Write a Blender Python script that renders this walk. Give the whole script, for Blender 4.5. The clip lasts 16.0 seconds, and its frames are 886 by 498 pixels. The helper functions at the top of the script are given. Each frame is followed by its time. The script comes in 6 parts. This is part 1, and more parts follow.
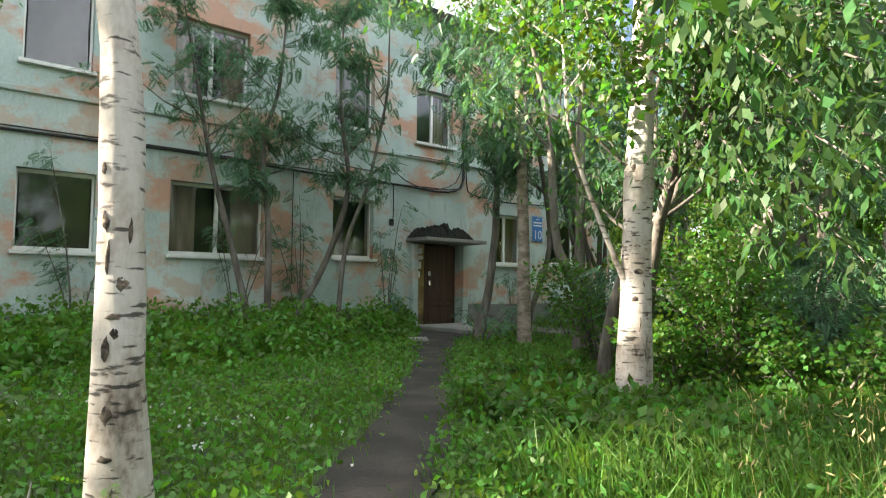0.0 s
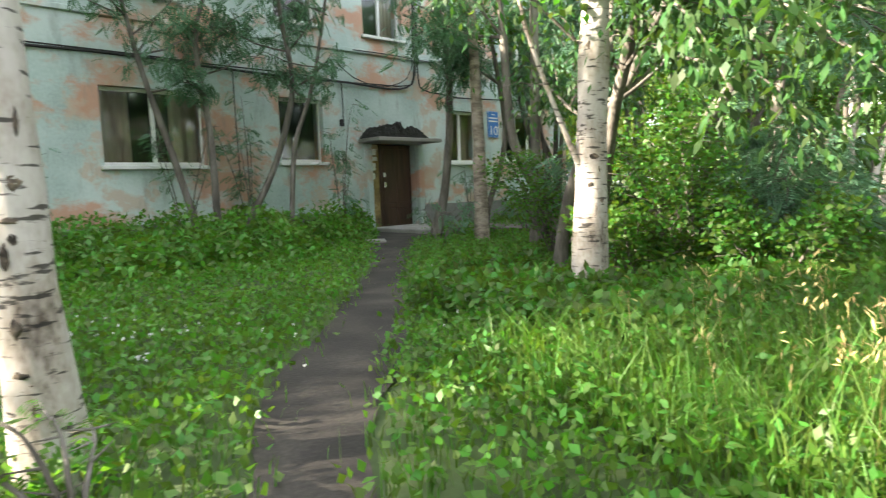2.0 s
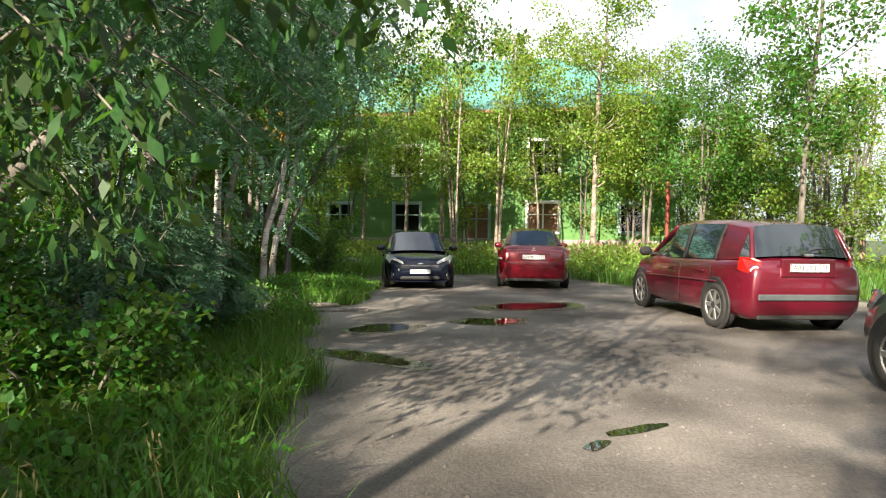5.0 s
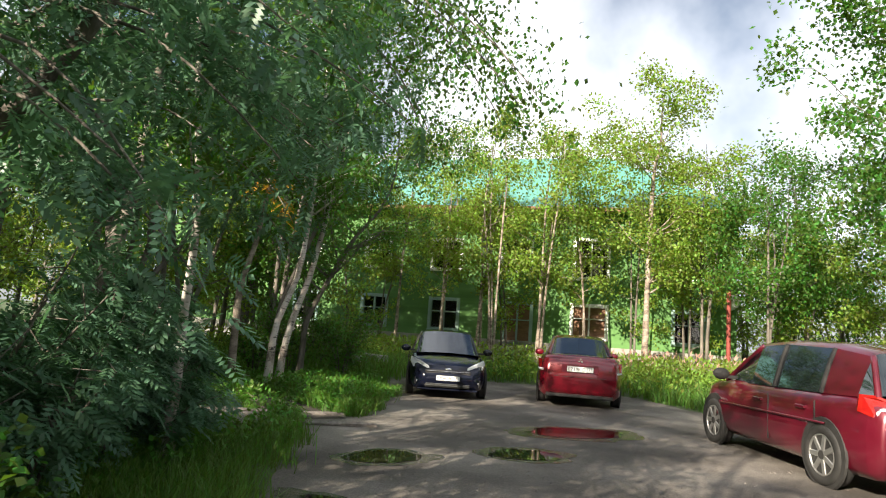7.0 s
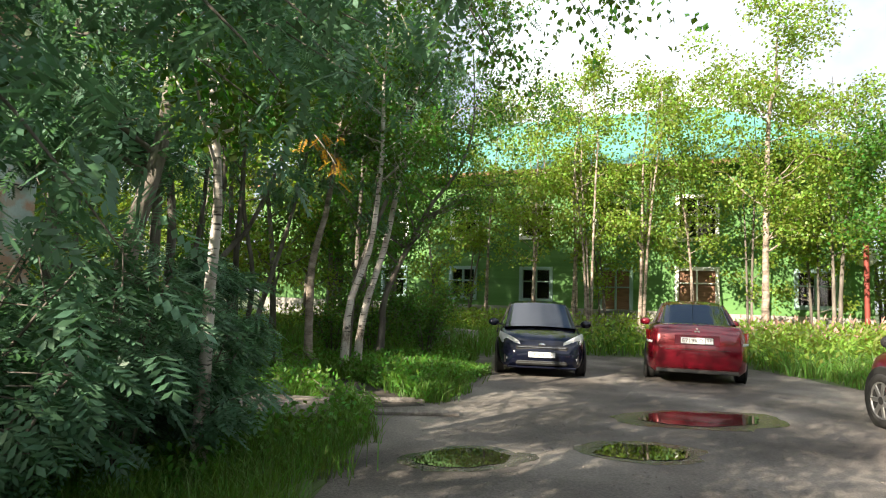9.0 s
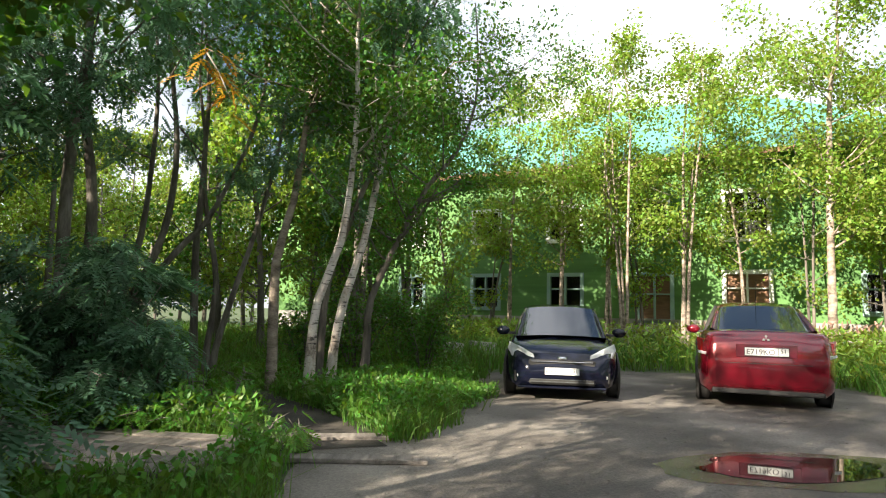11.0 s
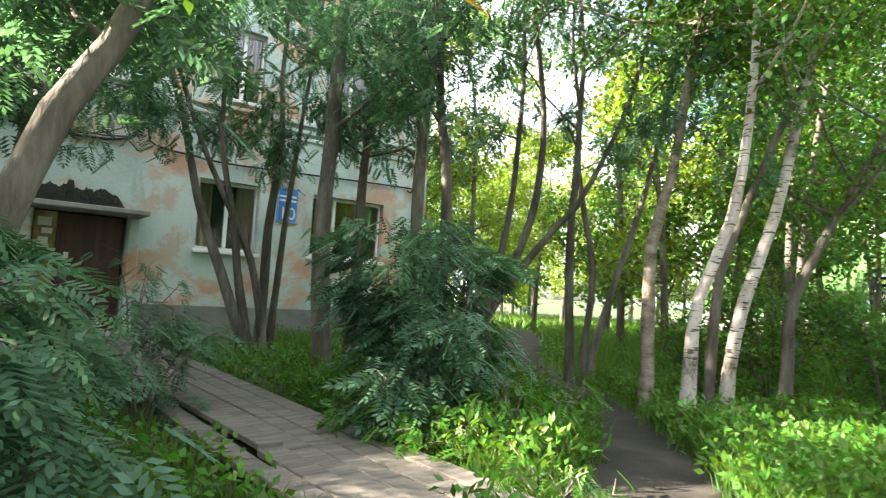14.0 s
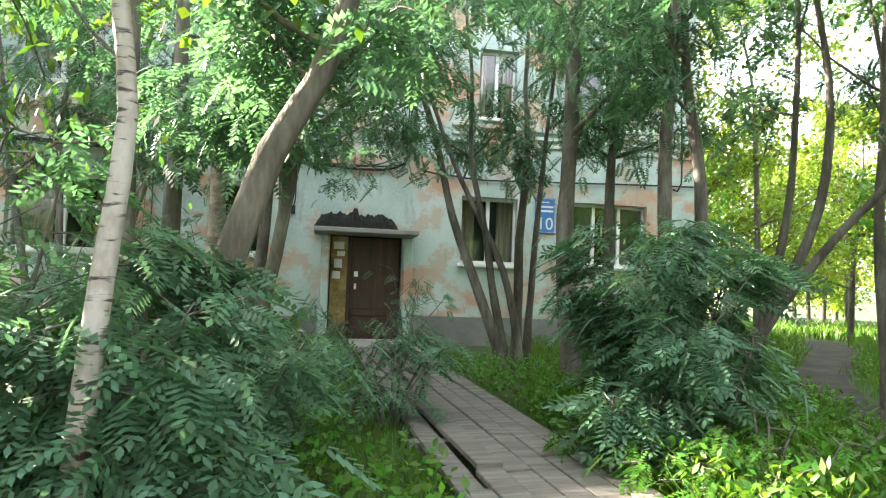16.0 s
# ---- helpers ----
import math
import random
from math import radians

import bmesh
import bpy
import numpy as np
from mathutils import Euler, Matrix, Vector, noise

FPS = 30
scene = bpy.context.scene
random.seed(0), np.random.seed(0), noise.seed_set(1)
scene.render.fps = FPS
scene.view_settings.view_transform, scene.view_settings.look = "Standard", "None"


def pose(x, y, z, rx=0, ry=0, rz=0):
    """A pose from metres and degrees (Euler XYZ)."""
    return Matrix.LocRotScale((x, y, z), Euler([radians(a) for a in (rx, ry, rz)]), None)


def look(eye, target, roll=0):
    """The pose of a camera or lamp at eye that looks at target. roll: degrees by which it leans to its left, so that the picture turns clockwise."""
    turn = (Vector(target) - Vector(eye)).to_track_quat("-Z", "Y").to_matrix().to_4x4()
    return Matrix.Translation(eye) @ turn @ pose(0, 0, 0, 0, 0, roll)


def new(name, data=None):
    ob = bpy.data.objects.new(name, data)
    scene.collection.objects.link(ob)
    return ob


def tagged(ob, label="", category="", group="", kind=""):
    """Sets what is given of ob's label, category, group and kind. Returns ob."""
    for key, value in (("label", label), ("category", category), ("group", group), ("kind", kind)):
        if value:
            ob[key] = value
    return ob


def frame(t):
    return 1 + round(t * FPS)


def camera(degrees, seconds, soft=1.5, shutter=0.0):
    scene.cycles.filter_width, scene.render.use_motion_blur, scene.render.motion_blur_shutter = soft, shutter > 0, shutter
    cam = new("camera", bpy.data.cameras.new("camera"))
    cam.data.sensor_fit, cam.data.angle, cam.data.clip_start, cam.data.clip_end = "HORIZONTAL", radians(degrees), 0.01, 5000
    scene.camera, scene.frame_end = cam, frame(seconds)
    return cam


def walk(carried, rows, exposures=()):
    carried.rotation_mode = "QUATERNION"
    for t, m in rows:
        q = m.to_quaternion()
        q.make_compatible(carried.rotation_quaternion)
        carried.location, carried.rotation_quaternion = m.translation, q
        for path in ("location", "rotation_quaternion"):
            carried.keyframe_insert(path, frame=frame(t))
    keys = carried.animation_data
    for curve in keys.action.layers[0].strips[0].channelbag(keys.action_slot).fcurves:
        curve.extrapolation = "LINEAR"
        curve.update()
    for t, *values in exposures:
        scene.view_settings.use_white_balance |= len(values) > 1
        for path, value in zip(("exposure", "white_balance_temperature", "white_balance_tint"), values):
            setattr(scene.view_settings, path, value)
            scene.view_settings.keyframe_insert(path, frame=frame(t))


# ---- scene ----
cam = camera(71.3, 16.0, soft=1.1, shutter=0.2)
PATH = [
    (0, (2.158, -1.393, 0.989), (3.035, 0.4, 1.108), 0.6),
    (0.5, (2.132, -1.359, 0.967), (3.042, 0.421, 0.922), 1.4),
    (1, (2.096, -1.313, 0.952), (2.931, 0.499, 0.805), 0.4),
    (1.5, (2.093, -1.282, 0.926), (2.911, 0.537, 0.774), -0.5),
    (2, (2.303, -1.251, 0.916), (3.288, 0.478, 0.72), -2.1),
    (2.5, (2.606, -1.272, 0.917), (3.974, 0.18, 0.777), -1.6),
    (3, (2.872, -1.184, 0.92), (4.513, -0.043, 0.986), 0.6),
    (3.5, (3.147, -1.234, 1.048), (4.963, -0.402, 0.957), 1.4),
    (4, (3.377, -1.134, 1.121), (5.272, -0.508, 0.993), 4.5),
    (4.5, (3.715, -1.095, 1.107), (5.636, -0.545, 1.006), 1.7),
    (5, (3.973, -1.089, 1.105), (5.93, -0.682, 1.059), 0.7),
    (5.2, (4.087, -1.107, 1.103), (6.04, -0.674, 1.084), 1.0),
    (7.3, (5.656, -0.888, 1.205), (7.561, -0.341, 1.473), 4.2),
    (7.5, (5.769, -0.879, 1.206), (7.691, -0.365, 1.406), 3.6),
    (8, (6.113, -0.845, 1.208), (7.965, -0.126, 1.437), 2.2),
    (8.5, (6.356, -0.753, 1.213), (8.152, 0.1, 1.435), 2.7),
    (9, (6.68, -0.652, 1.196), (8.496, 0.17, 1.354), 1.9),
    (9.2, (6.819, -0.616, 1.201), (8.594, 0.286, 1.389), 2.1),
    (11.3, (9.134, -0.231, 1.037), (10.896, 0.691, 1.244), 1.2),
    (11.5, (9.261, -0.199, 1.068), (11.013, 0.742, 1.281), 1.4),
    (12, (9.606, -0.111, 1.046), (11.251, 1.014, 1.215), 1.5),
    (12.5, (9.874, -0.015, 1.064), (11.31, 1.371, 1.192), 1.1),
    (13, (10.166, 0.174, 1.071), (11.411, 1.731, 1.229), 2.0),
    (13.5, (10.497, 0.318, 1.055), (11.552, 2.011, 1.187), 2.3),
    (14, (10.756, 0.487, 1.064), (11.539, 2.322, 1.204), 3.6),
    (14.5, (10.979, 0.619, 1.098), (11.433, 2.558, 1.286), 3.3),
    (15, (11.131, 0.65, 1.095), (11.063, 2.644, 1.24), 4.4),
    (15.5, (11.191, 0.652, 1.114), (11.045, 2.646, 1.155), 2.7),
    (16, (11.207, 0.66, 1.123), (11.123, 2.655, 1.243), 2.1),
]
EXPOSURES = [(0.0, 2.65), (1.5, 3.1), (2.5, 2.85), (3.0, 2.45), (4.0, 2.0), (5.0, 1.7), (7.5, 1.5), (9.0, 1.75), (11.5, 1.95), (13.0, 2.65), (14.5, 3.35), (16.0, 3.6)]
walk(cam, [(t, look(eye, target, roll)) for t, eye, target, roll in PATH], EXPOSURES)

# ---- light ----
world = bpy.data.worlds.new("sky")
scene.world = world
world.use_nodes = True
wn = world.node_tree.nodes
sky = wn.new("ShaderNodeTexSky")
sky.sky_type = "NISHITA"
sky.sun_disc = False
SUN_FROM = Vector((-0.95, 0.31, 0.0)).normalized()
SUN_UP = 25.0
sky.sun_elevation = radians(SUN_UP)
sky.sun_rotation = math.atan2(SUN_FROM.x, SUN_FROM.y)
sky.air_density, sky.dust_density = 1.0, 2.0
# thin bright cloud over part of the sky
wc = wn.new("ShaderNodeTexCoord")
wcn = wn.new("ShaderNodeTexNoise")
wcn.inputs["Scale"].default_value = 2.2
wcn.inputs["Detail"].default_value = 6
wcr = wn.new("ShaderNodeValToRGB")
wcr.color_ramp.elements[0].position, wcr.color_ramp.elements[1].position = 0.38, 0.62
wcm = wn.new("ShaderNodeMixRGB")
wcm.inputs[2].default_value = (11.5, 11.8, 12.4, 1)
wl = world.node_tree.links
wl.new(wc.outputs["Generated"], wcn.inputs["Vector"])
wl.new(wcn.outputs["Fac"], wcr.inputs["Fac"])
wl.new(wcr.outputs["Color"], wcm.inputs[0])
wl.new(sky.outputs["Color"], wcm.inputs[1])
wl.new(wcm.outputs["Color"], wn["Background"].inputs["Color"])
wn["Background"].inputs["Strength"].default_value = 0.047
sun = new("sun", bpy.data.lights.new("sun", "SUN"))
sun.data.energy, sun.data.angle, sun.data.color = 5.0, radians(0.6), (1.0, 0.88, 0.70)
sun.matrix_world = look((SUN_FROM * 50) + Vector((0, 0, 50 * math.tan(radians(SUN_UP)))), (0, 0, 0))
tagged(sun, "low evening sun", "sun", kind="structure")

# ---- materials ----
def ramp(nodes, stops):
    r = nodes.new("ShaderNodeValToRGB").color_ramp
    node = nodes[-1]
    while len(r.elements) < len(stops):
        r.elements.new(0.5)
    for e, (p, c) in zip(r.elements, stops):
        e.position, e.color = p, (*c, 1)
    return node


def material(name, stops, scale=4.0, rough=0.8, bump=0.2, fine=60.0, stretch=(1, 1, 1), metal=0.0, coat=0.0, random_hue=0.0, through_light=None, spec=0.5, bump_scale=None, detail=8):
    """A surface coloured by noise at two scales, with relief."""
    m = bpy.data.materials.new(name)
    m.use_nodes = True
    t = m.node_tree
    n, l = t.nodes, t.links
    b = n["Principled BSDF"]
    co = n.new("ShaderNodeTexCoord")
    mp = n.new("ShaderNodeMapping")
    mp.inputs["Scale"].default_value = stretch
    l.new(co.outputs["Object"], mp.inputs["Vector"])
    big = n.new("ShaderNodeTexNoise")
    big.inputs["Scale"].default_value, big.inputs["Detail"].default_value = scale, detail
    small = n.new("ShaderNodeTexNoise")
    small.inputs["Scale"].default_value, small.inputs["Detail"].default_value = fine, 4
    l.new(mp.outputs["Vector"], big.inputs["Vector"])
    l.new(mp.outputs["Vector"], small.inputs["Vector"])
    mix = n.new("ShaderNodeMath")
    mix.operation = "MULTIPLY_ADD"
    mix.inputs[1].default_value = 0.3
    add = n.new("ShaderNodeMath")
    add.operation = "MULTIPLY_ADD"
    add.inputs[1].default_value, add.inputs[2].default_value = 0.85, -0.07
    l.new(big.outputs["Fac"], add.inputs[0])
    l.new(small.outputs["Fac"], mix.inputs[0])
    l.new(add.outputs[0], mix.inputs[2])
    r = n.new("ShaderNodeValToRGB")
    cr = r.color_ramp
    while len(cr.elements) < len(stops):
        cr.elements.new(0.5)
    for e, (p, c) in zip(cr.elements, stops):
        e.position, e.color = p, (*c, 1)
    l.new(mix.outputs[0], r.inputs["Fac"])
    colour = r.outputs["Color"]
    if random_hue:
        g = n.new("ShaderNodeNewGeometry")
        h = n.new("ShaderNodeHueSaturation")
        for key, low, high in (("Hue", 0.5 - 0.04 * random_hue, 0.5 + 0.03 * random_hue), ("Value", 1 - 0.45 * random_hue, 1 + 0.5 * random_hue)):
            mr = n.new("ShaderNodeMapRange")
            mr.inputs["To Min"].default_value, mr.inputs["To Max"].default_value = low, high
            l.new(g.outputs["Random Per Island"], mr.inputs["Value"])
            l.new(mr.outputs[0], h.inputs[key])
        l.new(colour, h.inputs["Color"])
        colour = h.outputs["Color"]
    l.new(colour, b.inputs["Base Color"])
    b.inputs["Roughness"].default_value, b.inputs["Metallic"].default_value = rough, metal
    b.inputs["Coat Weight"].default_value, b.inputs["Coat Roughness"].default_value = coat, 0.05
    b.inputs["Specular IOR Level"].default_value = spec
    if bump:
        bp = n.new("ShaderNodeBump")
        bp.inputs["Strength"].default_value, bp.inputs["Distance"].default_value = bump, bump_scale or 0.02
        l.new(mix.outputs[0], bp.inputs["Height"])
        l.new(bp.outputs["Normal"], b.inputs["Normal"])
    if through_light:
        tr = n.new("ShaderNodeBsdfTranslucent")
        mul = n.new("ShaderNodeMixRGB")
        mul.blend_type = "MULTIPLY"
        mul.inputs[0].default_value = 1.0
        mul.inputs[2].default_value = (*through_light, 1)
        l.new(colour, mul.inputs[1])
        l.new(mul.outputs[0], tr.inputs["Color"])
        sh = n.new("ShaderNodeMixShader")
        sh.inputs[0].default_value = 0.38
        l.new(b.outputs[0], sh.inputs[1])
        l.new(tr.outputs[0], sh.inputs[2])
        l.new(sh.outputs[0], n["Material Output"].inputs["Surface"])
    return m


def birch_bark():
    """White bark with dark cross marks and pale pink-brown patches."""
    m = material("birch_bark", [(0.3, (0.09, 0.065, 0.05)), (0.42, (0.34, 0.29, 0.25)), (0.55, (0.47, 0.43, 0.40)), (0.8, (0.60, 0.57, 0.54))], 3.5, 0.75, 0.5, 40, (1, 1, 0.6))
    n, l = m.node_tree.nodes, m.node_tree.links
    co = n.new("ShaderNodeTexCoord")
    mp = n.new("ShaderNodeMapping")
    mp.inputs["Scale"].default_value = (5, 5, 26)
    ns = n.new("ShaderNodeTexNoise")
    ns.inputs["Scale"].default_value, ns.inputs["Detail"].default_value = 1.6, 5
    l.new(co.outputs["Object"], mp.inputs["Vector"])
    l.new(mp.outputs["Vector"], ns.inputs["Vector"])
    r = ramp(n, [(0.36, (0.05, 0.045, 0.04)), (0.43, (1, 1, 1))])
    l.new(ns.outputs["Fac"], r.inputs["Fac"])
    mul = n.new("ShaderNodeMixRGB")
    mul.blend_type, mul.inputs[0].default_value = "MULTIPLY", 0.9
    b = n["Principled BSDF"]
    old = b.inputs["Base Color"].links[0].from_socket
    l.new(old, mul.inputs[1])
    l.new(r.outputs["Color"], mul.inputs[2])
    l.new(mul.outputs[0], b.inputs["Base Color"])
    return m


def wall_paint():
    """Old turquoise-grey limewash, flaked to orange undercoat and grey render."""
    m = material("old_limewash", [(0.25, (0.27, 0.32, 0.30)), (0.45, (0.40, 0.49, 0.46)), (0.6, (0.50, 0.58, 0.55)), (0.8, (0.58, 0.63, 0.59))], 0.8, 0.92, 0.35, 22, (1, 1, 0.8))
    n, l = m.node_tree.nodes, m.node_tree.links
    b = n["Principled BSDF"]
    colour = b.inputs["Base Color"].links[0].from_socket
    co = n.new("ShaderNodeTexCoord")
    for scale, stretch, low, high, tint, depth in ((0.55, (1, 1, 1.5), 0.50, 0.57, (0.52, 0.25, 0.15), 0.8), (1.3, (1, 1, 1), 0.54, 0.60, (0.48, 0.37, 0.28), 0.75), (2.2, (1.6, 1, 0.35), 0.56, 0.72, (0.22, 0.22, 0.2), 0.6)):
        mp = n.new("ShaderNodeMapping")
        mp.inputs["Scale"].default_value = stretch
        mp.inputs["Location"].default_value = (3.1 * scale, 1.7, 5.3 + scale)
        ns = n.new("ShaderNodeTexNoise")
        ns.inputs["Scale"].default_value, ns.inputs["Detail"].default_value, ns.inputs["Roughness"].default_value = scale, 10, 0.65
        l.new(co.outputs["Object"], mp.inputs["Vector"])
        l.new(mp.outputs["Vector"], ns.inputs["Vector"])
        r = ramp(n, [(low, (0, 0, 0)), (high, (depth, depth, depth))])
        l.new(ns.outputs["Fac"], r.inputs["Fac"])
        mx = n.new("ShaderNodeMixRGB")
        mx.inputs[2].default_value = (*tint, 1)
        l.new(r.outputs["Color"], mx.inputs[0])
        l.new(colour, mx.inputs[1])
        colour = mx.outputs[0]
    l.new(colour, b.inputs["Base Color"])
    return m


def glass(name, tint=(0.9, 0.95, 0.93), rough=0.0):
    m = bpy.data.materials.new(name)
    m.use_nodes = True
    b = m.node_tree.nodes["Principled BSDF"]
    b.inputs["Base Color"].default_value = (*tint, 1)
    b.inputs["Transmission Weight"].default_value, b.inputs["Roughness"].default_value, b.inputs["IOR"].default_value = 1.0, rough, 1.5
    return m


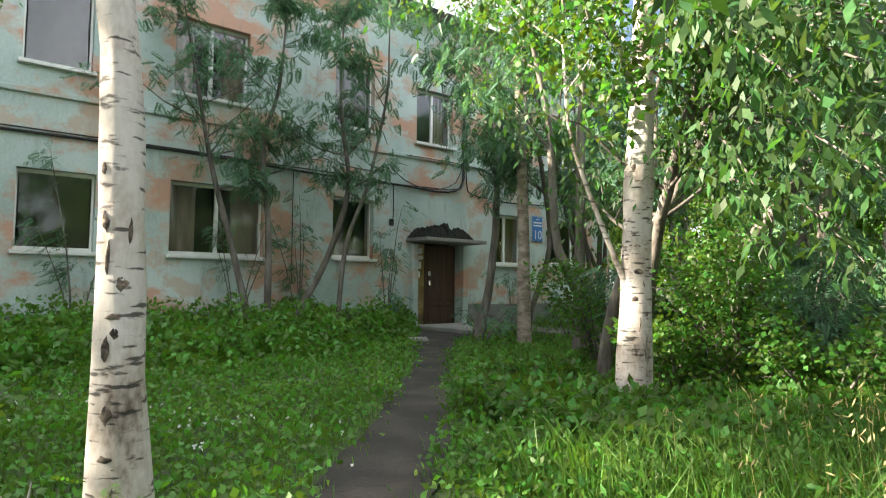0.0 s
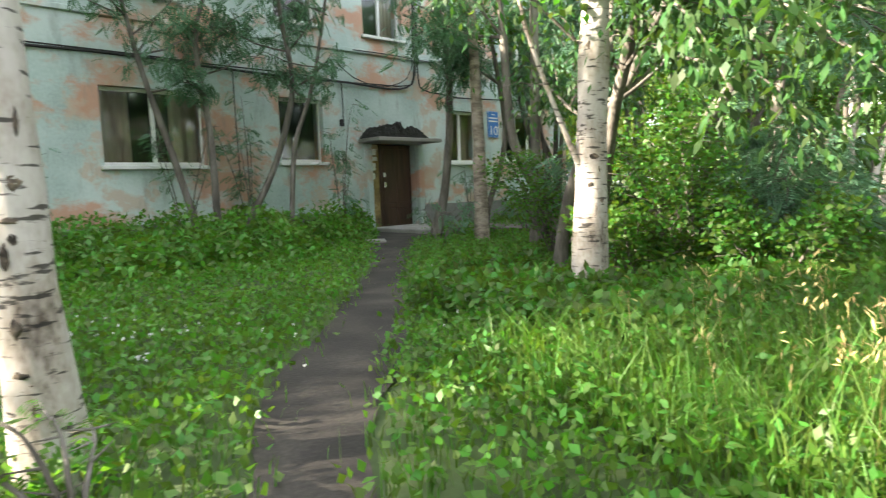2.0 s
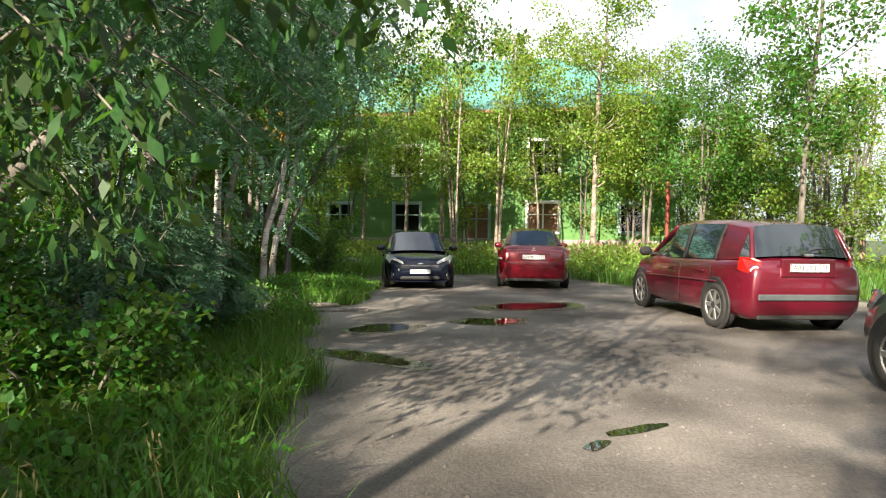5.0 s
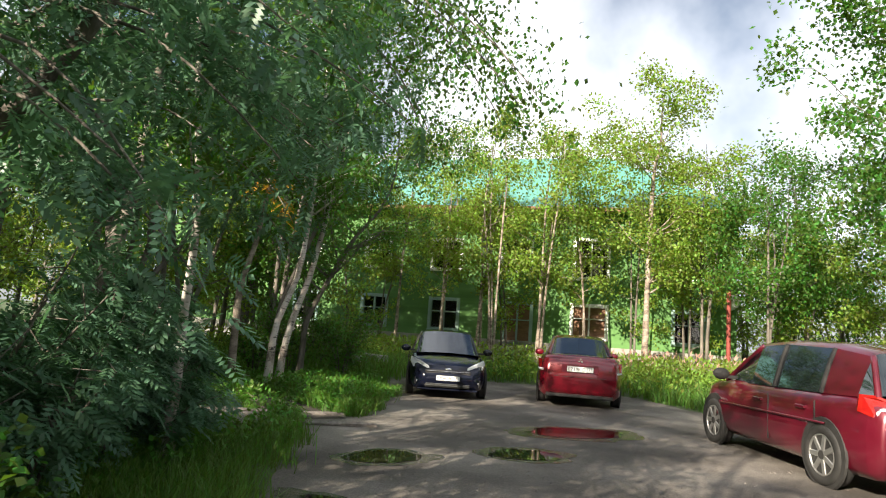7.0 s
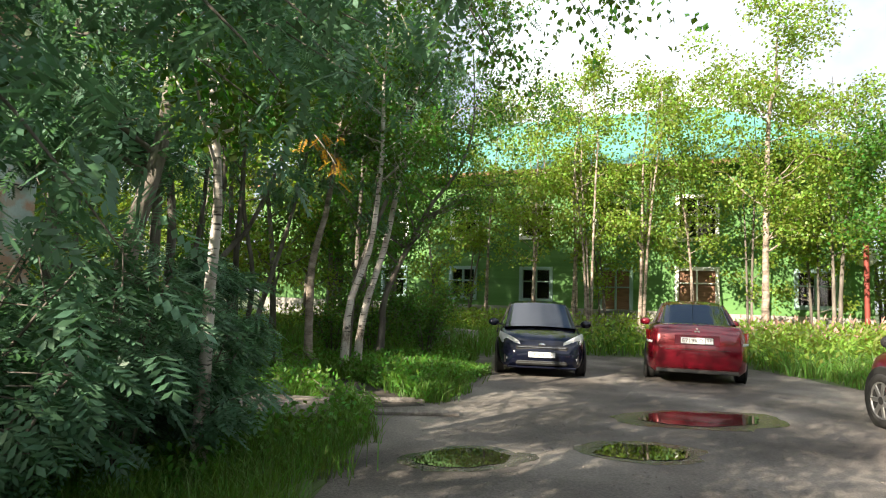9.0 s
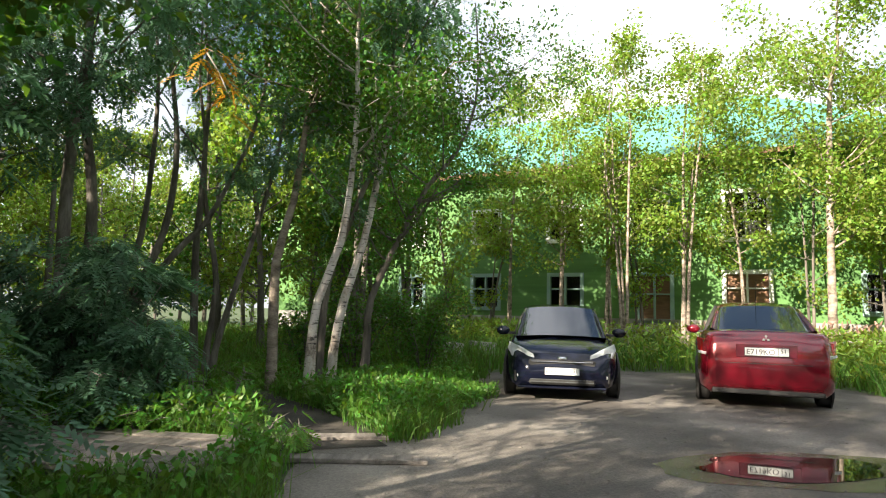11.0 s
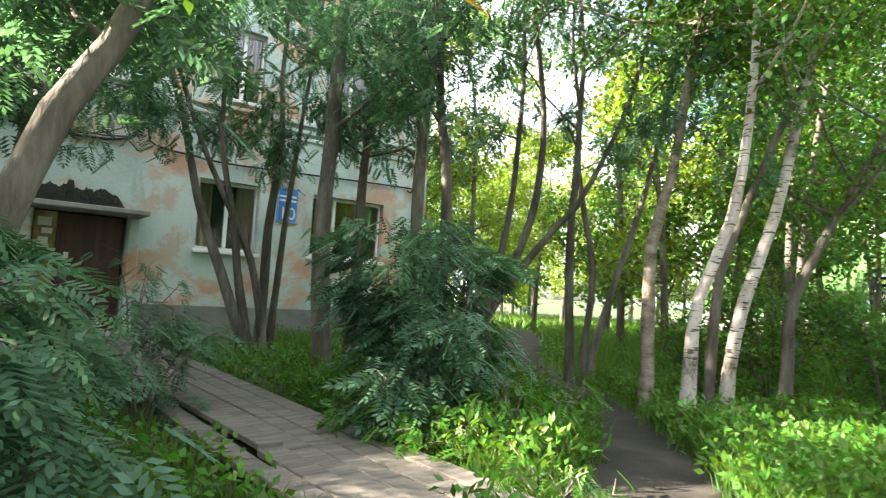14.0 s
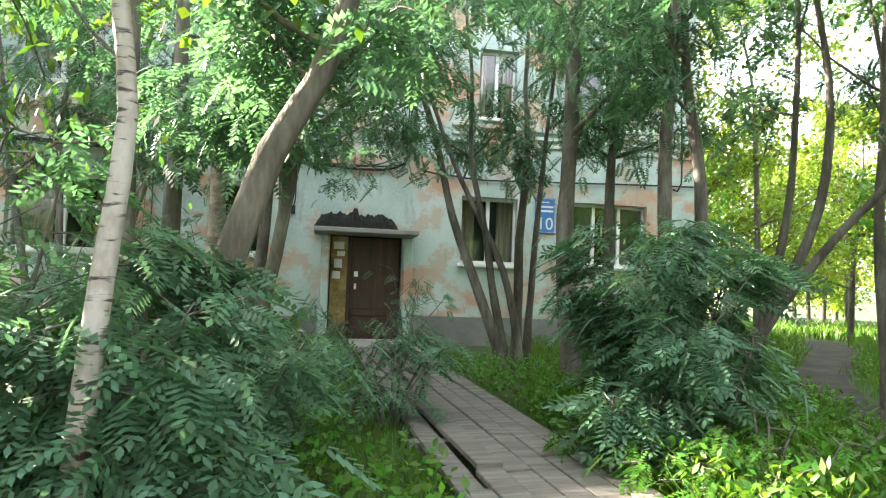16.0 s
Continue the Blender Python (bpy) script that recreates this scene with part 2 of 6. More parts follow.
LEAF_GREEN = ((0.2, (0.025, 0.075, 0.012)), (0.5, (0.05, 0.13, 0.02)), (0.8, (0.09, 0.19, 0.032)))
LEAF_BLUE = ((0.2, (0.045, 0.105, 0.06)), (0.5, (0.085, 0.175, 0.105)), (0.8, (0.135, 0.24, 0.155)))
M = {
    "leaf": material("birch_leaf", LEAF_GREEN, 6, 0.5, 0, 30, random_hue=1.0, through_light=(2.6, 2.2, 0.9), spec=0.4),
    "rowan": material("rowan_leaf", LEAF_BLUE, 6, 0.44, 0, 30, random_hue=0.7, through_light=(1.35, 1.5, 0.95), spec=0.5),
    "willow": material("willow_leaf", ((0.2, (0.016, 0.046, 0.013)), (0.5, (0.033, 0.084, 0.023)), (0.8, (0.07, 0.135, 0.045))), 6, 0.5, 0, 30, random_hue=0.8, through_light=(2.2, 2.0, 0.8), spec=0.3),
    # leaf green made lighter and yellower: sunshine on far foliage put into the colour
    "lit_leaf": material("leaf_tinted_sunlit", ((0.2, (0.085, 0.16, 0.022)), (0.5, (0.14, 0.22, 0.032)), (0.8, (0.22, 0.285, 0.048))), 5, 0.55, 0, 30, random_hue=1.0, through_light=(2.2, 2.0, 0.8)),
    "yellow": material("yellow_leaf", ((0.2, (0.32, 0.17, 0.015)), (0.8, (0.45, 0.27, 0.03))), 5, 0.55, 0, 30, random_hue=0.6, through_light=(1.4, 1.3, 0.8)),
    "grass": material("grass", ((0.2, (0.042, 0.105, 0.014)), (0.5, (0.070, 0.155, 0.022)), (0.8, (0.12, 0.21, 0.036))), 0.7, 0.55, 0, 12, random_hue=0.8, through_light=(2.0, 1.8, 0.8)),
    "herb": material("herb_leaf", ((0.2, (0.042, 0.120, 0.014)), (0.5, (0.072, 0.185, 0.022)), (0.8, (0.118, 0.245, 0.034))), 1.2, 0.5, 0, 20, random_hue=0.8, through_light=(2.0, 1.8, 0.8)),
    "straw": material("seed_head", ((0.2, (0.35, 0.28, 0.12)), (0.8, (0.55, 0.45, 0.22))), 5, 0.8, 0, 30, random_hue=0.6, through_light=(1.2, 1.1, 0.8)),
    "bark": material("grey_bark", [(0.25, (0.03, 0.025, 0.021)), (0.5, (0.12, 0.104, 0.088)), (0.75, (0.26, 0.235, 0.21))], 6, 0.9, 0.9, 45, (1, 1, 0.25), bump_scale=0.03),
    "birch": birch_bark(),
    "oldbirch": material("brown_birch_bark", [(0.3, (0.035, 0.028, 0.024)), (0.42, (0.16, 0.125, 0.10)), (0.56, (0.30, 0.245, 0.20)), (0.8, (0.46, 0.40, 0.35))], 4.5, 0.8, 0.7, 30, (1, 1, 2.2), bump_scale=0.02),
    "scar": material("black_bark_scar", [(0.35, (0.015, 0.012, 0.010)), (0.5, (0.09, 0.07, 0.055)), (0.7, (0.26, 0.20, 0.15))], 22, 0.95, 0.9, 60, bump_scale=0.02),
    "soil": material("soil", [(0.25, (0.03, 0.045, 0.015)), (0.55, (0.055, 0.085, 0.025)), (0.8, (0.08, 0.12, 0.035))], 0.9, 0.95, 0.5, 25),
    "path": material("trodden_earth", [(0.30, (0.012, 0.010, 0.008)), (0.48, (0.028, 0.023, 0.019)), (0.58, (0.045, 0.038, 0.031)), (0.75, (0.085, 0.07, 0.056))], 2.0, 0.95, 0.6, 40),
    "gravel": material("gravel_track", [(0.30, (0.030, 0.026, 0.023)), (0.46, (0.092, 0.080, 0.070)), (0.55, (0.145, 0.128, 0.112)), (0.72, (0.27, 0.242, 0.210))], 0.7, 0.85, 0.8, 55, detail=10, bump_scale=0.03),
    "wall": wall_paint(),
    "plinth": material("grey_render", [(0.25, (0.10, 0.10, 0.10)), (0.5, (0.2, 0.2, 0.19)), (0.8, (0.3, 0.3, 0.28))], 1.5, 0.95, 0.6, 30),
    "concrete": material("weathered_concrete", [(0.25, (0.16, 0.15, 0.14)), (0.5, (0.28, 0.27, 0.25)), (0.8, (0.38, 0.37, 0.34))], 2.0, 0.9, 0.5, 40),
    "wood": material("grey_weathered_plank", [(0.25, (0.075, 0.065, 0.058)), (0.5, (0.17, 0.15, 0.135)), (0.8, (0.27, 0.245, 0.22))], 3.0, 0.9, 0.6, 25, (6, 0.5, 6)),
    "door": material("dark_brown_door", [(0.25, (0.025, 0.012, 0.008)), (0.5, (0.055, 0.026, 0.016)), (0.8, (0.095, 0.045, 0.028))], 2.0, 0.5, 0.25, 30, (6, 6, 0.6)),
    "white": material("white_frame", [(0.2, (0.6, 0.6, 0.57)), (0.8, (0.8, 0.8, 0.78))], 3, 0.45, 0.05, 30),
    "bluewood": material("pale_blue_frame", [(0.2, (0.17, 0.27, 0.26)), (0.8, (0.30, 0.41, 0.39))], 3, 0.7, 0.2, 30),
    "brownwood": material("brown_boards", [(0.2, (0.12, 0.06, 0.035)), (0.8, (0.28, 0.15, 0.09))], 3, 0.8, 0.3, 30, (1, 1, 6)),
    "housewall": material("green_boards", [(0.2, (0.05, 0.12, 0.035)), (0.5, (0.08, 0.19, 0.05)), (0.8, (0.12, 0.25, 0.08))], 0.6, 0.8, 0.2, 20, (1, 0.3, 5)),
    "roof": material("turquoise_roof_metal", [(0.2, (0.06, 0.19, 0.165)), (0.8, (0.115, 0.30, 0.26))], 0.8, 0.5, 0.1, 20, metal=0.0),
    # near-black colour stands in for the shade inside unlit rooms
    "dark": material("room_shade_black", [(0.2, (0.012, 0.012, 0.012)), (0.8, (0.03, 0.028, 0.025))], 2, 0.9, 0, 20),
    "curtain": material("curtain", [(0.2, (0.22, 0.17, 0.12)), (0.8, (0.38, 0.30, 0.22))], 2, 0.9, 0.2, 40, (12, 12, 1)),
    "black": material("black_rubber", [(0.2, (0.012, 0.012, 0.012)), (0.8, (0.028, 0.027, 0.026))], 8, 0.75, 0.2, 60),
    "moss": material("black_moss", [(0.2, (0.006, 0.006, 0.005)), (0.8, (0.02, 0.02, 0.015))], 12, 1.0, 0.9, 60, bump_scale=0.05),
    "sign": material("blue_enamel", [(0.2, (0.035, 0.14, 0.42)), (0.8, (0.05, 0.19, 0.52))], 2, 0.35, 0.03, 20),
    "yellowpaint": material("peeled_yellow_board", [(0.3, (0.08, 0.06, 0.04)), (0.5, (0.32, 0.22, 0.08)), (0.7, (0.5, 0.42, 0.3))], 2.5, 0.85, 0.4, 25),
    "glass": glass("window_glass"),
    "water": material("still_water", [(0.2, (0.012, 0.011, 0.009)), (0.8, (0.022, 0.02, 0.016))], 3, 0.02, 0, 20, spec=1.0),
    "wet": material("wet_gravel", [(0.25, (0.030, 0.026, 0.023)), (0.5, (0.070, 0.062, 0.055)), (0.8, (0.12, 0.107, 0.094))], 1.2, 0.22, 0.5, 60),
    "navy": material("navy_car_paint", [(0.2, (0.0035, 0.0045, 0.011)), (0.8, (0.005, 0.0065, 0.016))], 3, 0.16, 0, 200, coat=0.35, spec=0.25),
    "red": material("red_car_paint", [(0.2, (0.12, 0.003, 0.010)), (0.8, (0.16, 0.004, 0.013))], 3, 0.22, 0, 200, metal=0.35, coat=1.0),
    "darkred": material("crimson_car_paint", [(0.2, (0.10, 0.005, 0.016)), (0.8, (0.135, 0.007, 0.02))], 3, 0.3, 0, 200, metal=0.3, coat=1.0),
    "silver": material("grey_green_car_paint", [(0.2, (0.16, 0.19, 0.17)), (0.8, (0.2, 0.235, 0.21))], 3, 0.3, 0, 200, metal=0.6, coat=1.0),
    "carglass": material("dark_car_glass", [(0.2, (0.012, 0.017, 0.02)), (0.8, (0.02, 0.027, 0.032))], 3, 0.03, 0, 30, coat=1.0, spec=1.0),
    "alloy": material("alloy_rim", [(0.2, (0.3, 0.3, 0.3)), (0.8, (0.45, 0.45, 0.44))], 6, 0.4, 0, 40, metal=0.8),
    "chrome": material("chrome", [(0.2, (0.6, 0.6, 0.6)), (0.8, (0.7, 0.7, 0.7))], 6, 0.12, 0, 40, metal=1.0),
    "lamp": material("clear_lamp_lens", [(0.2, (0.34, 0.36, 0.37)), (0.8, (0.50, 0.52, 0.53))], 25, 0.1, 0, 60, coat=1.0),
    "redlamp": material("red_lamp_lens", [(0.2, (0.22, 0.006, 0.006)), (0.8, (0.32, 0.01, 0.008))], 25, 0.12, 0, 60, coat=1.0),
    "plate": material("number_plate", [(0.2, (0.7, 0.7, 0.68)), (0.8, (0.8, 0.8, 0.78))], 9, 0.4, 0, 60),
    "ink": material("black_print", [(0.2, (0.02, 0.02, 0.02)), (0.8, (0.03, 0.03, 0.03))], 9, 0.6, 0, 60),
    "grey": material("grey_trim", [(0.2, (0.055, 0.062, 0.066)), (0.8, (0.085, 0.095, 0.10))], 9, 0.55, 0, 60),
    "redpaint": material("red_painted_post", [(0.2, (0.15, 0.028, 0.02)), (0.8, (0.24, 0.045, 0.035))], 4, 0.7, 0.1, 40),
    "flower": material("white_flower", [(0.2, (0.65, 0.65, 0.62)), (0.8, (0.8, 0.8, 0.77))], 9, 0.7, 0, 60, through_light=(1, 1, 1)),
    "pinkflower": material("pink_seed_spike", [(0.2, (0.42, 0.22, 0.18)), (0.8, (0.55, 0.34, 0.28))], 9, 0.8, 0, 60, through_light=(1, 1, 1)),
}


# ---- builders ----
def mesh_of(bm, name, smooth=False):
    me = bpy.data.meshes.new(name)
    bm.normal_update()
    bm.to_mesh(me)
    bm.free()
    if smooth:
        me.polygons.foreach_set("use_smooth", [True] * len(me.polygons))
    return me


def part(name, bm, mat, parent=None, label="", smooth=False, data=None):
    ob = new(name, data or mesh_of(bm, name, smooth))
    if not ob.data.materials:
        ob.data.materials.append(M[mat] if isinstance(mat, str) else mat)
    if parent:
        ob.parent = parent
    if label:
        ob["label"] = label
    return ob


def thing(name, label, category, m=None, group="", kind=""):
    ob = new(name)
    ob.empty_display_size = 0.2
    if m is not None:
        ob.matrix_basis = m
    return tagged(ob, label, category, group, kind)


def box(bm, x0, x1, y0, y1, z0, z1, bevel=0.0):
    r = bmesh.ops.create_cube(bm, size=1.0, matrix=Matrix.Translation(((x0 + x1) / 2, (y0 + y1) / 2, (z0 + z1) / 2)) @ Matrix.Diagonal((x1 - x0, y1 - y0, z1 - z0, 1)))
    if bevel:
        edges = list({e for v in r["verts"] for e in v.link_edges})
        bmesh.ops.bevel(bm, geom=edges, offset=bevel, segments=1, affect="EDGES")
    return r["verts"]


def boxed(*args):
    bm = bmesh.new()
    box(bm, *args)
    return bm


def tube_arrays(points, radii, sides=8, lump=0.0, rng=random):
    """Rings of vertices along a smooth line through the points."""
    pts = [Vector(p) for p in points]
    fine, rad = [], []
    for i in range(len(pts) - 1):
        p0, p1, p2, p3 = pts[max(i - 1, 0)], pts[i], pts[i + 1], pts[min(i + 2, len(pts) - 1)]
        steps = max(2, int((p2 - p1).length / 0.3))
        for s in range(steps):
            u = s / steps
            fine.append(0.5 * ((2 * p1) + (p2 - p0) * u + (2 * p0 - 5 * p1 + 4 * p2 - p3) * u * u + (3 * p1 - p0 - 3 * p2 + p3) * u**3))
            rad.append(radii[i] + (radii[i + 1] - radii[i]) * u)
    fine.append(pts[-1])
    rad.append(radii[-1])
    verts, faces = [], []
    for k, (p, r) in enumerate(zip(fine, rad)):
        d = (fine[min(k + 1, len(fine) - 1)] - fine[max(k - 1, 0)]).normalized()
        a = d.cross(Vector((0.13, 0.95, 0.2))).normalized()
        b = d.cross(a)
        for s in range(sides):
            w = 2 * math.pi * s / sides
            rr = r * (1 + lump * noise.noise(Vector((math.cos(w) * 1.7, math.sin(w) * 1.7, 0)) + p * 2.3))
            verts.append(p + rr * (math.cos(w) * a + math.sin(w) * b))
    for k in range(len(fine) - 1):
        for s in range(sides):
            s2 = (s + 1) % sides
            faces.append((k * sides + s, k * sides + s2, (k + 1) * sides + s2, (k + 1) * sides + s))
    faces.append(tuple(range((len(fine) - 1) * sides, len(fine) * sides)))
    return verts, faces, fine


def join_arrays(pieces):
    verts, faces = [], []
    for v, f in pieces:
        base = len(verts)
        verts += v
        faces += [tuple(i + base for i in q) for q in f]
    return verts, faces


def mesh_from(name, verts, faces, mat, smooth=True):
    me = bpy.data.meshes.new(name)
    me.from_pydata([tuple(v) for v in verts], [], faces)
    me.polygons.foreach_set("use_smooth", [smooth] * len(me.polygons))
    me.materials.append(M[mat])
    return me


def quads_mesh(name, corners, mat):
    """A mesh of loose four-cornered leaves; corners is an array (n, 4, 3)."""
    n = len(corners)
    me = bpy.data.meshes.new(name)
    me.vertices.add(4 * n)
    me.vertices.foreach_set("co", corners.reshape(-1).astype(np.float32))
    me.loops.add(4 * n)
    me.loops.foreach_set("vertex_index", np.arange(4 * n, dtype=np.int32))
    me.polygons.add(n)
    me.polygons.foreach_set("loop_start", np.arange(0, 4 * n, 4, dtype=np.int32))
    me.update(calc_edges=True)
    me.materials.append(M[mat])
    return me


def leaf_quads(rng, pts, length, width, droop=0.3, along=None, curl=0.12):
    """Pointed leaves at the given points, in random directions."""
    n = len(pts)
    d = rng.normal(size=(n, 3))
    d[:, 2] -= droop * 2
    if along is not None:
        d = d * 0.5 + along
    d /= np.linalg.norm(d, axis=1, keepdims=True)
    side = np.cross(d, rng.normal(size=(n, 3)) * 0.6 + [0, 0, 1.0])
    side /= np.linalg.norm(side, axis=1, keepdims=True) + 1e-9
    up = np.cross(side, d)
    ln = (length * rng.uniform(0.65, 1.25, n))[:, None]
    wd = (width * rng.uniform(0.75, 1.2, n))[:, None]
    mid = pts + d * ln * 0.45
    return np.stack([pts, mid + side * wd / 2 + up * curl * wd, pts + d * ln, mid - side * wd / 2 + up * curl * wd], 1)


def pinnate_quads(rng, pts, length, pairs=6, along=None):
    """Feather-like leaves: pairs of leaflets along a drooping stalk."""
    n = len(pts)
    d = rng.normal(size=(n, 3))
    d[:, 2] = d[:, 2] * 0.35 - 0.65
    if along is not None:
        d = d * 0.55 + along
    d /= np.linalg.norm(d, axis=1, keepdims=True)
    side = np.cross(d, rng.normal(size=(n, 3)) * 0.35 + [0, 0, 1.0])
    side /= np.linalg.norm(side, axis=1, keepdims=True) + 1e-9
    up = np.cross(side, d)
    ln = (length * rng.uniform(0.7, 1.2, n))[:, None]
    out = []
    for k in range(pairs):
        u = 0.22 + 0.7 * k / (pairs - 1)
        root = pts + d * ln * u - up * ln * 0.25 * u * u
        size = ln * (0.33 - 0.16 * abs(u - 0.45))
        for s in (-1, 1):
            w = (side * s * 0.84 + d * 0.54) - up * 0.16
            tip = root + w * size
            mid = root + w * size * 0.5
            out.append(np.stack([root, mid + d * size * 0.25, tip, mid - d * size * 0.25], 1))
    root = pts + d * ln * 0.93 - up * ln * 0.22
    tip = root + d * ln * 0.28 - up * ln * 0.08
    mid = (root + tip) / 2
    out.append(np.stack([root, mid + side * ln * 0.06, tip, mid - side * ln * 0.06], 1))
    return np.concatenate(out)


def tree(name, label, stems, radius, bark, mat, crown_base, crown_top, reach, leaves, leaf=(0.09, 0.05), seed=0, pinnate=False, limbs=9, sides=10, group="", lean_crown=(0, 0), category="tree", fine_twigs=4, droop=0.35, clear=None, second=1.0, twig_mesh=True):
    """A tree: one or more stems through the given points, limbs above crown_base, and leaves in clumps on the twigs."""
    rnd, rng = random.Random(seed), np.random.default_rng(seed)
    base = Vector(stems[0][0])
    root = thing(name, label, category, pose(base.x, base.y, base.z), group)
    pieces, clumps = [], []
    for k, stem in enumerate(stems):
        pts = [Vector(p) for p in stem]
        top = pts[-1]
        last = (pts[-1] - pts[-2]).normalized()
        z = top.z
        while z < crown_top:
            last = (last * 0.75 + Vector((rnd.uniform(-0.3, 0.3) + lean_crown[0], rnd.uniform(-0.3, 0.3) + lean_crown[1], 0.8)).normalized() * 0.5).normalized()
            top = top + last * 0.9
            pts.append(top.copy())
            z = top.z
        r0 = radius * (1.0 if k == 0 else second * rnd.uniform(0.7, 1.0))
        total = len(pts) - 1
        radii = [r0 * (1 - 0.86 * (i / total) ** 0.9) for i in range(total + 1)]
        radii[0] *= 1.25
        v, f, line = tube_arrays(pts, radii, sides, 0.22)
        pieces.append((v, f))
        upper = [(i, p) for i, p in enumerate(line) if p.z > crown_base]
        for limb_ in range(max(2, limbs // len(stems))):
            if not upper:
                break
            i, p = rnd.choice(upper)
            share = i / len(line)
            a = rnd.uniform(0, 2 * math.pi)
            h = (p.z - crown_base) / max(0.5, crown_top - crown_base)
            size = reach * (0.45 + 0.55 * math.sin(math.pi * min(1, max(0.08, h * 0.85 + 0.1)))) * rnd.uniform(0.6, 1.1)
            out = Vector((math.cos(a) + lean_crown[0] * 2, math.sin(a) + lean_crown[1] * 2, rnd.uniform(0.15, 0.9))).normalized()
            q = [p, p + out * size * 0.4, p + out * size * 0.75 + Vector((0, 0, size * 0.1)), p + out * size + Vector((rnd.uniform(-0.2, 0.2), rnd.uniform(-0.2, 0.2), -size * 0.05))]
            lr = max(0.008, r0 * (1 - 0.86 * share) * 0.45)
            v, f, lline = tube_arrays(q, [lr, lr * 0.7, lr * 0.45, 0.004], 5)
            pieces.append((v, f))
            for twig_ in range(fine_twigs):
                j = rnd.randrange(len(lline) // 3, len(lline))
                s = lline[j]
                e = s + Vector((rnd.uniform(-1, 1), rnd.uniform(-1, 1), rnd.uniform(-0.7, 0.6))).normalized() * size * rnd.uniform(0.25, 0.5)
                m_ = (s + e) / 2 + Vector((0, 0, 0.06))
                if twig_mesh:
                    v, f, tl = tube_arrays([s, m_, e], [lr * 0.4, lr * 0.28, 0.003], 3)
                    pieces.append((v, f))
                clumps += [(s, m_), (m_, e), (e, e + (e - m_) * 0.3)]
            clumps += [(lline[-2], lline[-1])]
    verts, faces = join_arrays(pieces)
    trunk = part("trunk", None, bark, root, data=mesh_from("trunk", [v - base for v in verts], faces, bark))
    if clumps and leaves:
        a = np.array([c[0] for c in clumps])
        b = np.array([c[1] for c in clumps])
        which = rng.integers(0, len(clumps), leaves)
        u = rng.uniform(0, 1, (leaves, 1))
        p = a[which] * (1 - u) + b[which] * u + rng.normal(size=(leaves, 3)) * reach * 0.075
        if clear is not None:
            p = p[clear(p)]
        p = p - np.array(base)
        q = pinnate_quads(rng, p, leaf[0]) if pinnate else leaf_quads(rng, p, leaf[0], leaf[1], droop)
        part("crown", None, mat, root, data=quads_mesh("crown", q, mat))
    return root


# ---- ground ----
G = -0.08


def outline(points, wobble=0.12, step=0.3, seed=0):
    """A closed outline through the points with a ragged edge."""
    out = []
    n = len(points)
    for i in range(n):
        a, b = Vector((*points[i], 0)), Vector((*points[(i + 1) % n], 0))
        k = max(1, int((b - a).length / step))
        for s in range(k):
            p = a.lerp(b, s / k)
            j = noise.noise_vector(p * 1.1 + Vector((0, 0, seed))) * wobble + noise.noise_vector(p * 3.7 + Vector((0, 5, seed))) * wobble * 0.5
            out.append((p.x + j.x, p.y + j.y))
    return out


def sheet(name, points, z, mat, label, category, wobble=0.12, step=0.3, seed=0, kind="structure"):
    bm = bmesh.new()
    vs = [bm.verts.new((x, y, z)) for x, y in outline(points, wobble, step, seed)]
    f = bm.faces.new(vs)
    if f.normal.z < 0 or f.calc_area() and sum((a.co.x * b.co.y - b.co.x * a.co.y) for a, b in zip(vs, vs[1:] + vs[:1])) < 0:
        f.normal_flip()
    bmesh.ops.triangulate(bm, faces=[f])
    return tagged(part(name, bm, mat), label, category, kind=kind)


def smooth_points(points, per=4):
    pts = [Vector((*p, 0)) for p in points]
    out = []
    for i in range(len(pts) - 1):
        p0, p1, p2, p3 = pts[max(i - 1, 0)], pts[i], pts[i + 1], pts[min(i + 2, len(pts) - 1)]
        for s in range(per):
            u = s / per
            q = 0.5 * ((2 * p1) + (p2 - p0) * u + (2 * p0 - 5 * p1 + 4 * p2 - p3) * u * u + (3 * p1 - p0 - 3 * p2 + p3) * u**3)
            out.append((q.x, q.y))
    out.append((pts[-1].x, pts[-1].y))
    return out


bm = bmesh.new()
bmesh.ops.create_grid(bm, x_segments=60, y_segments=60, size=1500)
for v in bm.verts:
    v.co.z = G - 0.012
tagged(part("ground", bm, "soil"), "dark soil under grass and herbs", "ground", kind="structure")

ROAD_LEFT = [(-14, -6.5), (-5, -3.6), (0.5, -2.3), (2.9, -1.35), (4.66, -0.46), (5.6, -0.04), (6.5, 0.3), (8.2, 0.9), (9.4, 1.45), (10.6, 2.0), (12.0, 2.5), (12.6, 2.85), (13.2, 2.9), (14.0, 2.6), (15.2, 2.8), (16.5, 3.2), (17.6, 3.7)]
ROAD_FAR = [(19.5, 4.4), (21.5, 3.8), (22.5, 1.0), (21.0, -1.6), (18.9, -2.6), (17.6, -4.2), (17.2, -6.5), (13, -7.6), (4, -8.0), (-14, -11.5)]
road = sheet("road", smooth_points(ROAD_LEFT) + ROAD_FAR, G, "gravel", "rutted grey gravel and mud track with puddles", "road", 0.16, 0.25, 3)
PATH_ONE = [(2.5, -0.4, 0.22), (2.85, 0.6, 0.2), (3.03, 1.1, 0.25), (3.38, 1.9, 0.32), (4.02, 2.95, 0.32), (5.43, 5.63, 0.22), (7.3, 9.35, 0.42), (8.4, 11.2, 0.6), (9.0, 12.2, 0.8)]
